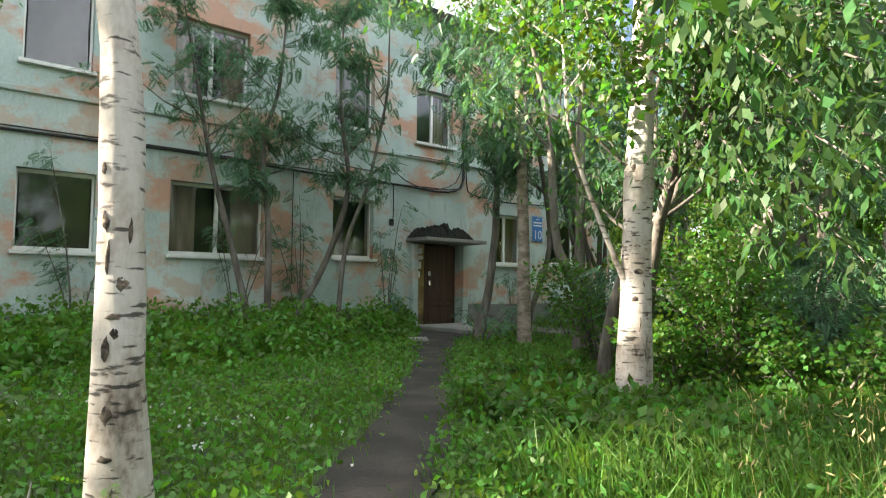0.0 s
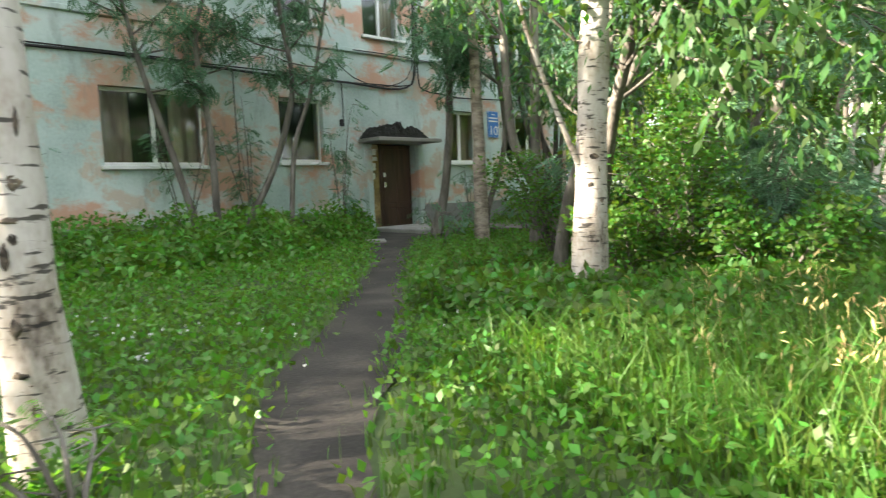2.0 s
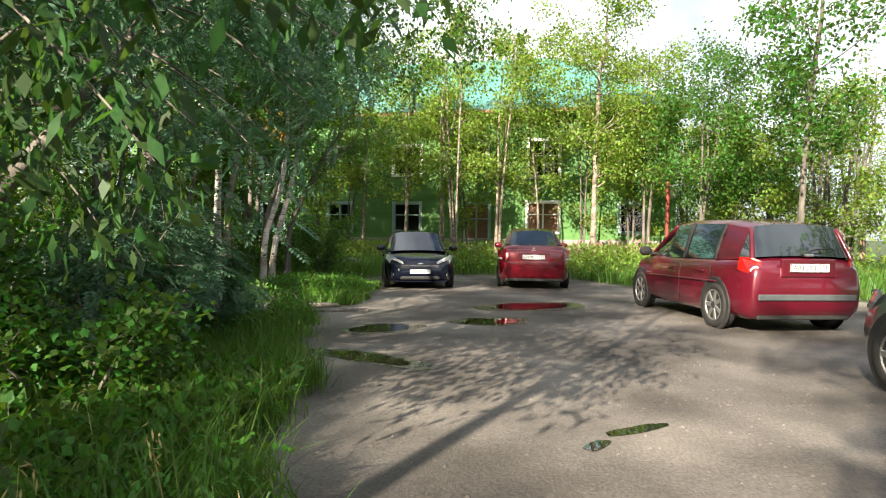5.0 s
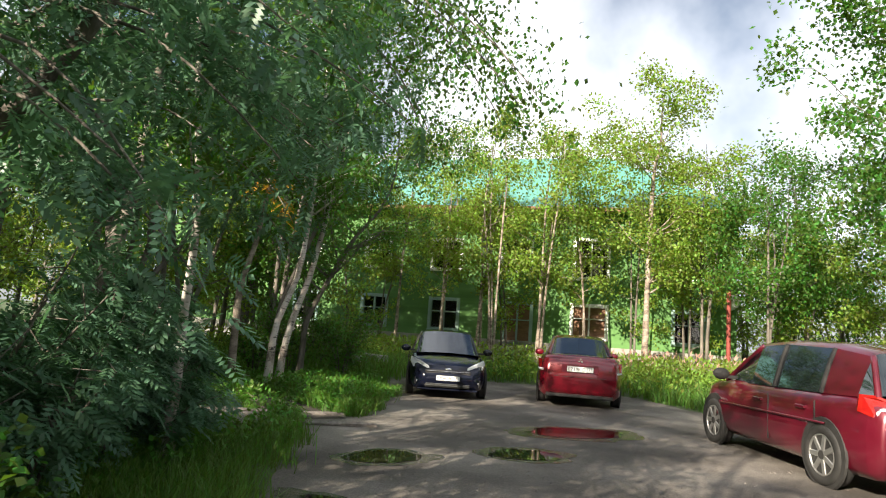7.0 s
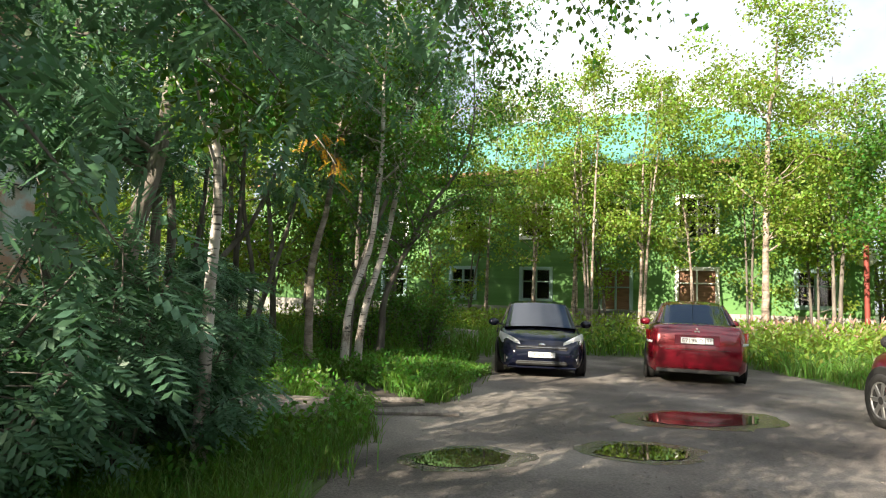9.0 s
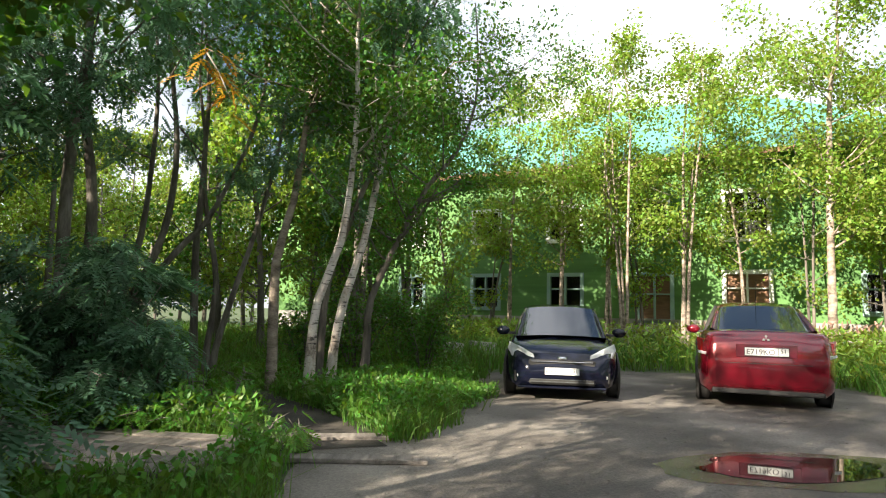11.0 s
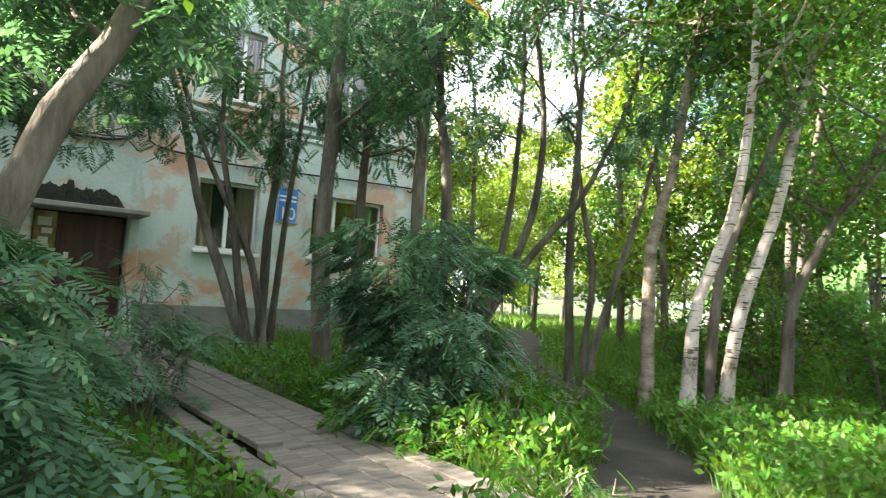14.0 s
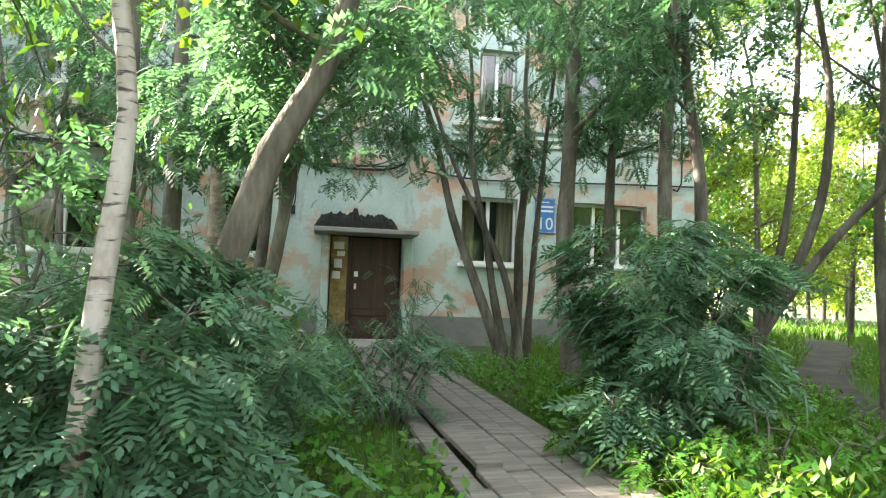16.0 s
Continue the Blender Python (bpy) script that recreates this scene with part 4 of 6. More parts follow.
# red post by the corner of the clearing
post = thing("post", "red painted metal post", "post", pose(29.5, -4.75, G))
v, f, line_ = tube_arrays([(0, 0, -0.1), (0, 0, 1.6), (0, 0, 3.4)], [0.075, 0.075, 0.075], 12)
part("pole", None, "redpaint", post, data=mesh_from("pole", v, f, "redpaint"))
for k, (x, y, w, t) in enumerate(((22.6, 6.6, 0.9, 12), (23.6, 6.2, 0.6, -25))):
    bm = bmesh.new()
    box(bm, -w / 2, w / 2, -0.25, 0.25, 0, 0.42, 0.03)
    for v in bm.verts:
        v.co += noise.noise_vector(v.co * 4) * 0.03
    ob = tagged(part("concrete_block", bm, "concrete"), "broken grey concrete block lying in the weeds", "block")
    ob.matrix_basis = pose(x, y, G - 0.04, 0, 4, t)


# ---- cars ----
def curve_at(keys, x):
    xs, zs = zip(*keys)
    return float(np.interp(x, xs, zs))


def loft(rings):
    """Faces between successive rings of equal length; each ring is a list of points from one side to the other."""
    bm = bmesh.new()
    rows = [[bm.verts.new(p) for p in ring] for ring in rings]
    for a, b in zip(rows, rows[1:]):
        for i in range(len(a) - 1):
            if len({a[i].co.to_tuple(4), a[i + 1].co.to_tuple(4), b[i + 1].co.to_tuple(4), b[i].co.to_tuple(4)}) > 2:
                bm.faces.new((a[i], a[i + 1], b[i + 1], b[i]))
    return bm, rows


def wheel(parent, x, y, r, side, spokes=7):
    w = part("wheel", None, "black", parent, data=WHEELS["hub"])
    w.matrix_basis = pose(x, y, r) @ Matrix.Diagonal((r / 0.31, 1.0 if side > 0 else -1.0, r / 0.31, 1))
    part("tyre", None, "black", w, data=WHEELS["tyre"])
    part("rim", None, "alloy", w, data=WHEELS["rim"])
    return w


def turned(profile, segments=36):
    """A lathe about the y axis; profile rows are (radius, y)."""
    bm = bmesh.new()
    rings = []
    for k in range(segments):
        a = 2 * math.pi * k / segments
        rings.append([bm.verts.new((r * math.cos(a), y, r * math.sin(a))) for r, y in profile])
    for a, b in zip(rings, rings[1:] + rings[:1]):
        for i in range(len(profile) - 1):
            bm.faces.new((a[i], a[i + 1], b[i + 1], b[i]))
    return bm


def wheel_meshes():
    out = {}
    out["tyre"] = mesh_of(turned([(0.215, -0.19), (0.28, -0.19), (0.303, -0.175), (0.31, -0.14), (0.31, -0.06), (0.303, -0.02), (0.285, -0.004), (0.225, -0.004), (0.212, -0.02)]), "tyre", True)
    bm = turned([(0.213, -0.16), (0.213, -0.012), (0.200, -0.008), (0.192, -0.03)])
    for k in range(7):
        a = 2 * math.pi * k / 7
        box(bm, 0.03, 0.20, -0.038, -0.012, -0.028, 0.028, 0.006)
        new_vs = list(bm.verts)[-24:]
        bmesh.ops.rotate(bm, verts=new_vs, cent=(0, 0, 0), matrix=Matrix.Rotation(a, 3, "Y"))
    out["rim"] = mesh_of(bm, "rim", False)
    out["hub"] = mesh_of(turned([(0.0, -0.008), (0.045, -0.008), (0.05, -0.02), (0.05, -0.10), (0.19, -0.11), (0.19, -0.15), (0.0, -0.15)]), "hub", False)
    return out


WHEELS = wheel_meshes()


def registration(parent, text, m, w=0.52, h=0.112):
    p = part("number_plate", boxed(-w / 2, w / 2, -0.006, 0.006, -h / 2, h / 2, 0.003), "plate", parent, "white number plate with black characters")
    p.matrix_basis = m
    for x0, x1, z0, z1 in ((-w / 2, w / 2, -h / 2, -h / 2 + 0.006), (-w / 2, w / 2, h / 2 - 0.006, h / 2), (-w / 2, -w / 2 + 0.006, -h / 2 + 0.006, h / 2 - 0.006), (w / 2 - 0.006, w / 2, -h / 2 + 0.006, h / 2 - 0.006), (w * 0.25, w * 0.262, -h / 2 + 0.006, h / 2 - 0.006)):
        part("plate_rim", boxed(x0, x1, -0.0095, -0.0065, z0, z1), "ink", p)
    main, region = text
    lettering(main, 0.098, pose(-w * 0.13, -0.0075, -0.036, 90, 0, 0), p, "ink")
    lettering(region, 0.075, pose(w * 0.375, -0.0075, -0.012, 90, 0, 0), p, "ink")
    return p


def car(label, m, paint, L, W, H, deck, plan, roof, belt_w, roof_w, axles, r_wheel, windows_paint_from, group="parked cars"):
    """A car facing +x, standing on z = 0. deck: height of the body along x; plan: half width along x; roof: glasshouse rows (x, roof height)."""
    root = thing("car", label, "car", m, group)
    xs = sorted({*np.linspace(-L / 2, L / 2, 30).round(3), *[round(s * (L / 2 - d), 3) for s in (-1, 1) for d in (0.0, 0.03, 0.08, 0.16)]})
    rings = []
    for x in xs:
        w, top = curve_at(plan, x), curve_at(deck, x)
        end = min(1.0, (L / 2 - abs(x)) / 0.16)
        low = 0.19 + 0.16 * (1 - end) ** 2
        top = top - 0.10 * (1 - end) ** 2
        w2 = w * (0.93 + 0.07 * math.sqrt(max(0.0, end)))
        h = top - low
        half = [(0.0, low), (w2 * 0.86, low), (w2 * 0.97, low + h * 0.10), (w2, low + h * 0.34), (w2 * 0.995, low + h * 0.60), (w2 * 0.965, low + h * 0.80), (w2 * 0.93, low + h * 0.93), (w2 * 0.86, top), (w2 * 0.45, top + 0.025), (0.0, top + 0.032)]
        rings.append([(x, y, z) for y, z in half])
    bm, rows = loft(rings)
    for row in (rows[0], rows[-1]):
        bm.faces.new(row)
    bmesh.ops.mirror(bm, geom=list(bm.verts) + list(bm.edges) + list(bm.faces), axis="Y", merge_dist=0.001)
    bmesh.ops.recalc_face_normals(bm, faces=bm.faces)
    body = part("body", bm, paint, root, smooth=True)

    # glasshouse
    gl = []
    n = len(roof)
    for i, (x, z) in enumerate(roof):
        b = curve_at(deck, x) - 0.015
        end = i in (0, n - 1)
        wb, wr = belt_w * (0.93 if end else 1.0), roof_w * (1.0 if not end else 1.12)
        zr = max(z, b + 0.02)
        s = (zr - b)
        half = [(wb, b), (wb + (wr - wb) * 0.55, b + s * 0.55), (wr, b + s * 0.90), (wr * 0.90, b + s * 0.975), (wr * 0.5, zr + 0.012), (0.0, zr + 0.018)]
        gl.append([(x, y, zz) for y, zz in half])
    groups = {"windscreen": [], "rear_window": [], "side_window": [], "roof": [], "pillar": []}
    for i in range(n - 1):
        for j in range(5):
            quad = (gl[i][j], gl[i][j + 1], gl[i + 1][j + 1], gl[i + 1][j])
            key = "windscreen" if i == n - 2 else "rear_window" if i == 0 else ("side_window" if j < 2 else "roof")
            if i in windows_paint_from and j < 2:
                key = "pillar"
            groups[key].append(quad)
    for key, quads in groups.items():
        for side in ((1, -1) if key in ("side_window", "pillar") else (0,)):
            bm = bmesh.new()
            for q in quads:
                for s in ((1, -1) if side == 0 else (side,)):
                    pts = [bm.verts.new((x, y * s, z)) for x, y, z in q]
                    bm.faces.new(pts if s > 0 else pts[::-1])
            bmesh.ops.remove_doubles(bm, verts=bm.verts, dist=1e-4)
            bmesh.ops.recalc_face_normals(bm, faces=bm.faces)
            if bm.faces:
                part(key, bm, paint if key in ("roof", "pillar") else "carglass", root, smooth=True)
            else:
                bm.free()
    # pillars as painted strips
    for s in (1, -1):
        for i, r, mat in ((0, 0.035, paint), (n - 2, 0.032, paint)):
            a, b = ((gl[n - 1][1][0], gl[n - 1][1][1] * s, gl[n - 1][1][2]), (gl[n - 2][2][0], gl[n - 2][2][1] * s, gl[n - 2][2][2])) if i == n - 2 else ((gl[0][1][0], gl[0][1][1] * s, gl[0][1][2]), (gl[1][2][0], gl[1][2][1] * s, gl[1][2][2]))
            v, f, _ = tube_arrays([a, ((a[0] + b[0]) / 2, (a[1] + b[1]) / 2, (a[2] + b[2]) / 2 + 0.015), b], [r, r * 0.9, r * 0.9], 8)
            part("pillar", None, mat, root, data=mesh_from("pillar", v, f, mat if isinstance(mat, str) else "black"))
        for k in range(2, n - 2):
            a, b = gl[k][0], gl[k][2]
            v, f, _ = tube_arrays([(a[0], a[1] * s * 1.004, a[2]), ((a[0] + b[0]) / 2, (gl[k][1][1] + 0.004) * s, gl[k][1][2]), (b[0], (b[1] + 0.004) * s, b[2])], [0.03, 0.028, 0.026], 6)
            part("door_pillar", None, "black", root, data=mesh_from("door_pillar", v, f, "black"))
            part("door_gap", boxed(a[0] - 0.004, a[0] + 0.004, min(s * curve_at(plan, a[0]) * 0.985, s * (curve_at(plan, a[0]) + 0.0015)), max(s * curve_at(plan, a[0]) * 0.985, s * (curve_at(plan, a[0]) + 0.0015)), 0.30, curve_at(deck, a[0]) - 0.10), "black", root)
            hx = a[0] + 0.16
            part("door_handle", boxed(hx, hx + 0.17, min(s * (curve_at(plan, hx) * 0.96), s * (curve_at(plan, hx) * 0.995 + 0.018)), max(s * (curve_at(plan, hx) * 0.96), s * (curve_at(plan, hx) * 0.995 + 0.018)), curve_at(deck, hx) - 0.20, curve_at(deck, hx) - 0.165, 0.006), paint, root)
        # wheels and arches
        for x in axles:
            hw = curve_at(plan, x)
            bm = turned([(0.0, 0.004), (r_wheel * 1.17, 0.004), (r_wheel * 1.20, -0.02), (0.0, -0.02)], 30)
            arch = part("wheel_arch", bm, "black", root)
            arch.matrix_basis = pose(x, s * hw, r_wheel + 0.02) @ Matrix.Diagonal((1, s, 1, 1))
            wheel(root, x, s * (hw + 0.028), r_wheel, s)
        mx = roof[-1][0] - 0.32
        bm = bmesh.new()
        bmesh.ops.create_uvsphere(bm, u_segments=14, v_segments=8, radius=0.5, matrix=pose(mx, s * (belt_w + 0.17), curve_at(deck, mx) + 0.08) @ Matrix.Diagonal((0.14, 0.23, 0.16, 1)))
        mir = part("door_mirror", bm, paint if paint != "darkred" else "black", root, smooth=True)
        part("mirror_arm", boxed(mx - 0.03, mx + 0.03, min(s * (belt_w - 0.05), s * (belt_w + 0.10)), max(s * (belt_w - 0.05), s * (belt_w + 0.10)), curve_at(deck, mx) + 0.02, curve_at(deck, mx) + 0.06, 0.006), "black", mir)
    return root


def lens(root, name, mat, pts, bulge=0.02, label=""):
    """A lamp lens: a raised many-cornered pad, given by its outline, first point nearest the middle."""
    bm = bmesh.new()
    n = len(pts)
    cx = Vector(pts[0]) * 0
    for p in pts:
        cx += Vector(p) / n
    away = Vector((1 if cx.x > 0 else -1, 0.35 if cx.y > 0 else -0.35, 0.1)).normalized()
    outer = [bm.verts.new(Vector(p) - away * 0.03) for p in pts]
    ring = [bm.verts.new(Vector(p) + away * 0.004) for p in pts]
    inner = [bm.verts.new(Vector(p).lerp(cx, 0.25) + away * bulge) for p in pts]
    for a, b in ((outer, ring), (ring, inner)):
        for i in range(n):
            bm.faces.new((a[i], a[(i + 1) % n], b[(i + 1) % n], b[i]))
    bm.faces.new(inner)
    bmesh.ops.recalc_face_normals(bm, faces=bm.faces)
    return part(name, bm, mat, root, label, smooth=False)


def on_ground(x, y, heading):
    return pose(x, y, G, 0, 0, heading)


# dark blue hatchback, nose towards the path
navy = car("dark blue hatchback parked nose first towards the track", on_ground(18.59, 2.65, 198) @ Matrix.Diagonal((0.86, 0.86, 0.86, 1)), "navy", 4.36, 1.82, 1.48,
           [(-2.18, 0.92), (-1.95, 1.02), (-1.2, 0.98), (0.7, 0.95), (1.1, 0.93), (1.7, 0.80), (2.0, 0.70), (2.18, 0.60)],
           [(-2.18, 0.74), (-1.8, 0.87), (-0.8, 0.91), (0.9, 0.91), (1.6, 0.88), (2.0, 0.76), (2.18, 0.58)],
           [(-2.02, 1.02), (-1.62, 1.36), (-0.9, 1.45), (-0.05, 1.475), (0.42, 1.43), (1.28, 0.95)], 0.80, 0.60, (-1.32, 1.33), 0.32, (1,))
for s in (1, -1):
    lens(navy, "headlight", "lamp", [(2.10, s * 0.40, 0.61), (2.07, s * 0.44, 0.70), (1.93, s * 0.62, 0.79), (1.62, s * 0.82, 0.86), (1.66, s * 0.845, 0.76), (1.87, s * 0.77, 0.65), (2.03, s * 0.60, 0.60)], 0.03, "clear swept-back headlight")
    part("fog_lamp", boxed(2.02, 2.085, min(s * 0.60, s * 0.68), max(s * 0.60, s * 0.68), 0.34, 0.40, 0.012), "lamp", navy)
    bm = bmesh.new()
    box(bm, 1.98, 2.06, min(s * 0.42, s * 0.72), max(s * 0.42, s * 0.72), 0.27, 0.45, 0.02)
    part("side_intake", bm, "black", navy)
part("grille", boxed(2.06, 2.16, -0.50, 0.50, 0.52, 0.62, 0.02), "black", navy)
part("grille_bar", boxed(2.10, 2.185, -0.46, 0.46, 0.585, 0.60, 0.004), "chrome", navy)
part("lower_grille", boxed(2.06, 2.172, -0.50, 0.50, 0.25, 0.40, 0.03), "black", navy)
for z in (0.29, 0.325, 0.36):
    part("grille_slat", boxed(2.10, 2.178, -0.47, 0.47, z, z + 0.008, 0.002), "grey", navy)
part("bumper_lip", boxed(1.98, 2.16, -0.66, 0.66, 0.19, 0.225, 0.012), "navy", navy)
bm = bmesh.new()
bmesh.ops.create_uvsphere(bm, u_segments=16, v_segments=8, radius=0.5, matrix=pose(2.155, 0, 0.645) @ Matrix.Diagonal((0.06, 0.15, 0.06, 1)))
part("badge", bm, "chrome", navy, "oval chrome badge", True)
registration(navy, ("K894MK", "51"), pose(2.195, 0, 0.455, 0, 0, 90))
for s in (1, -1):
    v, f, _ = tube_arrays([(1.25, s * 0.45 - 0.15, 0.965), (1.10, s * 0.3, 1.03), (1.05, s * 0.05, 1.06)], [0.008, 0.008, 0.006], 5)
    part("wiper", None, "black", navy, data=mesh_from("wiper", v, f, "black"))

# red saloon, seen from behind
red = car("red saloon parked with its tail towards the track", on_ground(19.7, -0.10, 5) @ Matrix.Diagonal((0.95, 0.95, 0.95, 1)), "red", 4.48, 1.70, 1.44,
          [(-2.24, 0.95), (-2.1, 1.00), (-1.5, 1.02), (-1.2, 0.96), (0.6, 0.92), (1.0, 0.90), (1.7, 0.80), (2.24, 0.58)],
          [(-2.24, 0.74), (-1.9, 0.83), (-0.8, 0.85), (0.9, 0.85), (1.7, 0.82), (2.24, 0.60)],
          [(-1.72, 1.03), (-0.98, 1.36), (-0.55, 1.42), (0.1, 1.44), (0.5, 1.38), (1.25, 0.92)], 0.73, 0.53, (-1.28, 1.32), 0.315, (1,))
for s in (1, -1):
    lens(red, "tail_lamp", "redlamp", [(-2.20, s * 0.50, 0.66), (-2.20, s * 0.50, 0.83), (-2.12, s * 0.70, 0.90), (-1.92, s * 0.835, 0.92), (-1.98, s * 0.825, 0.75), (-2.12, s * 0.74, 0.66)], 0.025, "red tail lamp with a pale lower band")
    lens(red, "reversing_lamp", "lamp", [(-2.225, s * 0.52, 0.69), (-2.225, s * 0.52, 0.725), (-2.16, s * 0.74, 0.735), (-2.05, s * 0.82, 0.745), (-2.06, s * 0.82, 0.71), (-2.17, s * 0.73, 0.69)], 0.022)
    part("reflector", boxed(-2.21, -2.14, min(s * 0.58, s * 0.70), max(s * 0.58, s * 0.70), 0.36, 0.39, 0.006), "redlamp", red)
registration(red, ("E719KO", "51"), pose(-2.262, 0, 0.76, 0, 0, -90))
part("plate_recess", boxed(-2.246, -2.20, -0.36, 0.36, 0.68, 0.86, 0.01), "darkred", red)
part("boot_seam", boxed(-2.243, -2.20, -0.52, 0.52, 0.600, 0.608), "black", red)
part("lower_bumper", boxed(-2.20, -2.05, -0.66, 0.66, 0.20, 0.27, 0.015), "black", red)
v, f, _ = tube_arrays([(-0.75, 0, 1.42), (-0.9, 0, 1.62), (-1.0, 0, 1.78)], [0.006, 0.004, 0.003], 5)
part("aerial", None, "black", red, data=mesh_from("aerial", v, f, "black"))
bm = bmesh.new()
for a in (0, 120, 240):
    vs = [bm.verts.new(Matrix.Rotation(radians(a), 3, "X") @ Vector((-2.252, y, z))) for y, z in ((0, 0.005), (0.018, 0.03), (0, 0.055), (-0.018, 0.03))]
    bm.faces.new(vs)
bmesh.ops.translate(bm, verts=bm.verts, vec=(0, 0, 0.93))
part("badge", bm, "chrome", red, "small chrome badge")

# crimson hatchback by the track
crimson = car("crimson five-door hatchback parked beside the track", on_ground(14.12, -3.38, 17) @ Matrix.Diagonal((0.97, 0.97, 0.97, 1)), "darkred", 3.92, 1.68, 1.50,
              [(-1.96, 0.92), (-1.7, 0.97), (-0.8, 0.94), (0.6, 0.92), (0.95, 0.91), (1.5, 0.84), (1.96, 0.62)],
              [(-1.96, 0.76), (-1.6, 0.83), (-0.8, 0.84), (0.8, 0.84), (1.5, 0.80), (1.96, 0.60)],
              [(-1.84, 0.99), (-1.66, 1.40), (-1.1, 1.475), (-0.2, 1.50), (0.35, 1.46), (1.15, 0.92)], 0.75, 0.58, (-1.24, 1.24), 0.31, (1,))
for s in (1, -1):
    lens(crimson, "tail_lamp", "redlamp", [(-1.925, s * 0.60, 0.82), (-1.915, s * 0.60, 0.94), (-1.85, s * 0.69, 0.985), (-1.72, s * 0.775, 0.985), (-1.72, s * 0.80, 0.82), (-1.86, s * 0.745, 0.78)], 0.012, "red and white tail lamp")
    bm = turned([(0.0, 0.022), (0.06, 0.015), (0.075, 0.0), (0.075, -0.05)], 24)
    lamp = part("reversing_lamp", bm, "lamp", crimson, "round white lamp lens")
    lamp.matrix_basis = pose(-1.905, s * 0.66, 0.80, 0, 0, 90 - s * 28)
registration(crimson, ("A812YT", "51"), pose(-2.0, 0, 0.86, 0, 0, -90))
part("plate_recess", boxed(-1.985, -1.93, -0.36, 0.36, 0.74, 0.97, 0.012), "darkred", crimson)
part("bumper_strip", boxed(-1.99, -1.90, -0.66, 0.66, 0.44, 0.52, 0.012), "grey", crimson, "grey plastic bumper strip")
part("lower_bumper", boxed(-1.90, -1.80, -0.62, 0.62, 0.19, 0.25, 0.012), "black", crimson)
part("badge", boxed(-1.985, -1.95, -0.06, 0.06, 1.0, 1.035, 0.006), "chrome", crimson)
v, f, _ = tube_arrays([(-1.90, 0.05, 1.03), (-1.895, -0.15, 1.09), (-1.88, -0.38, 1.10)], [0.012, 0.01, 0.006], 6)
part("wiper", None, "black", crimson, data=mesh_from("wiper", v, f, "black"))
v, f, _ = tube_arrays([(1.0, 0.855, 0.60), (0.0, 0.862, 0.62), (-1.3, 0.858, 0.64)], [0.012] * 3, 6)
part("door_moulding", None, "darkred", crimson, data=mesh_from("door_moulding", v, f, "darkred"))

# grey-green car, only its front corner seen
silver = car("grey-green car parked beside the track", on_ground(8.30, -4.62, 15) @ Matrix.Diagonal((0.92, 0.92, 0.92, 1)), "silver", 4.2, 1.74, 1.52,
             [(-2.1, 0.92), (-1.8, 0.97), (-0.8, 0.97), (0.6, 0.96), (1.0, 0.95), (1.6, 0.86), (2.1, 0.66)],
             [(-2.1, 0.76), (-1.7, 0.85), (-0.8, 0.87), (0.9, 0.87), (1.6, 0.84), (2.1, 0.60)],
             [(-1.95, 1.0), (-1.7, 1.40), (-1.1, 1.49), (-0.2, 1.52), (0.35, 1.47), (1.2, 0.96)], 0.76, 0.58, (-1.28, 1.30), 0.32, (1,))
for s in (1, -1):
    lens(silver, "headlight", "lamp", [(1.98, s * 0.48, 0.66), (2.0, s * 0.50, 0.78), (1.86, s * 0.66, 0.84), (1.62, s * 0.80, 0.86), (1.70, s * 0.80, 0.74), (1.88, s * 0.70, 0.66)], 0.03)
part("grille", boxed(1.98, 2.09, -0.42, 0.42, 0.5, 0.62, 0.02), "black", silver)


# ---- trees ----
rowan_kw = dict(bark="bark", mat="rowan", leaf=(0.17, 0), pinnate=True)
birch_kw = dict(bark="birch", mat="leaf", leaf=(0.055, 0.042))
grove = "trees round the house"


def ext(points, z=G):
    """The stem continued straight down to the ground."""
    p, q = Vector(points[0]), Vector(points[1])
    d = (p - q).normalized()
    d = Vector((d.x * 0.3, d.y * 0.3, -1))
    k = (p.z - z + 0.05) / 1.0
    return [tuple(p + d * k)] + list(points)


def shade_side(p):
    """Keeps leaves clear of the open track."""
    edge = np.interp(p[:, 0], [-2, 2, 4.5, 6.5, 9.5, 12, 16, 20], [-0.2, 0.3, -0.45, -0.15, 0.75, 1.6, 1.9, 2.6])
    return (p[:, 1] > edge) | (p[:, 2] > 2.5) | ((p[:, 1] > edge - 0.45) & (p[:, 2] > 1.75))


def off_wall(p):
    return (p[:, 1] < wall_y(p[:, 0]) - 0.15) | (p[:, 0] > 16.6)


def both(p):
    return shade_side(p) & off_wall(p)


FIRST_BIRCH = tree("birch_tree", "white-barked birch with black scars and peeling bark", [[(2.13, 1.3, G - 0.05), (2.10, 1.3, 0.63), (2.08, 1.3, 1.27), (2.06, 1.3, 1.9)]], 0.107, "birch", "leaf", 4.4, 7.2, 1.4, 1500, (0.055, 0.042), seed=1, limbs=10, sides=20, group=grove)
SECOND_BIRCH = tree("birch_tree", "white-barked birch with black cross marks beside the path", [[(5.72, 2.42, G - 0.05), (5.75, 2.40, 1.16), (5.79, 2.36, 2.45)], [(5.68, 2.40, 0.95), (5.50, 2.50, 1.45), (5.33, 2.66, 2.13), (5.28, 2.7, 2.6)]], 0.133, "birch", "leaf", 2.2, 7.0, 2.4, 9000, (0.078, 0.06), seed=2, limbs=18, sides=18, group=grove, second=0.2, clear=both)
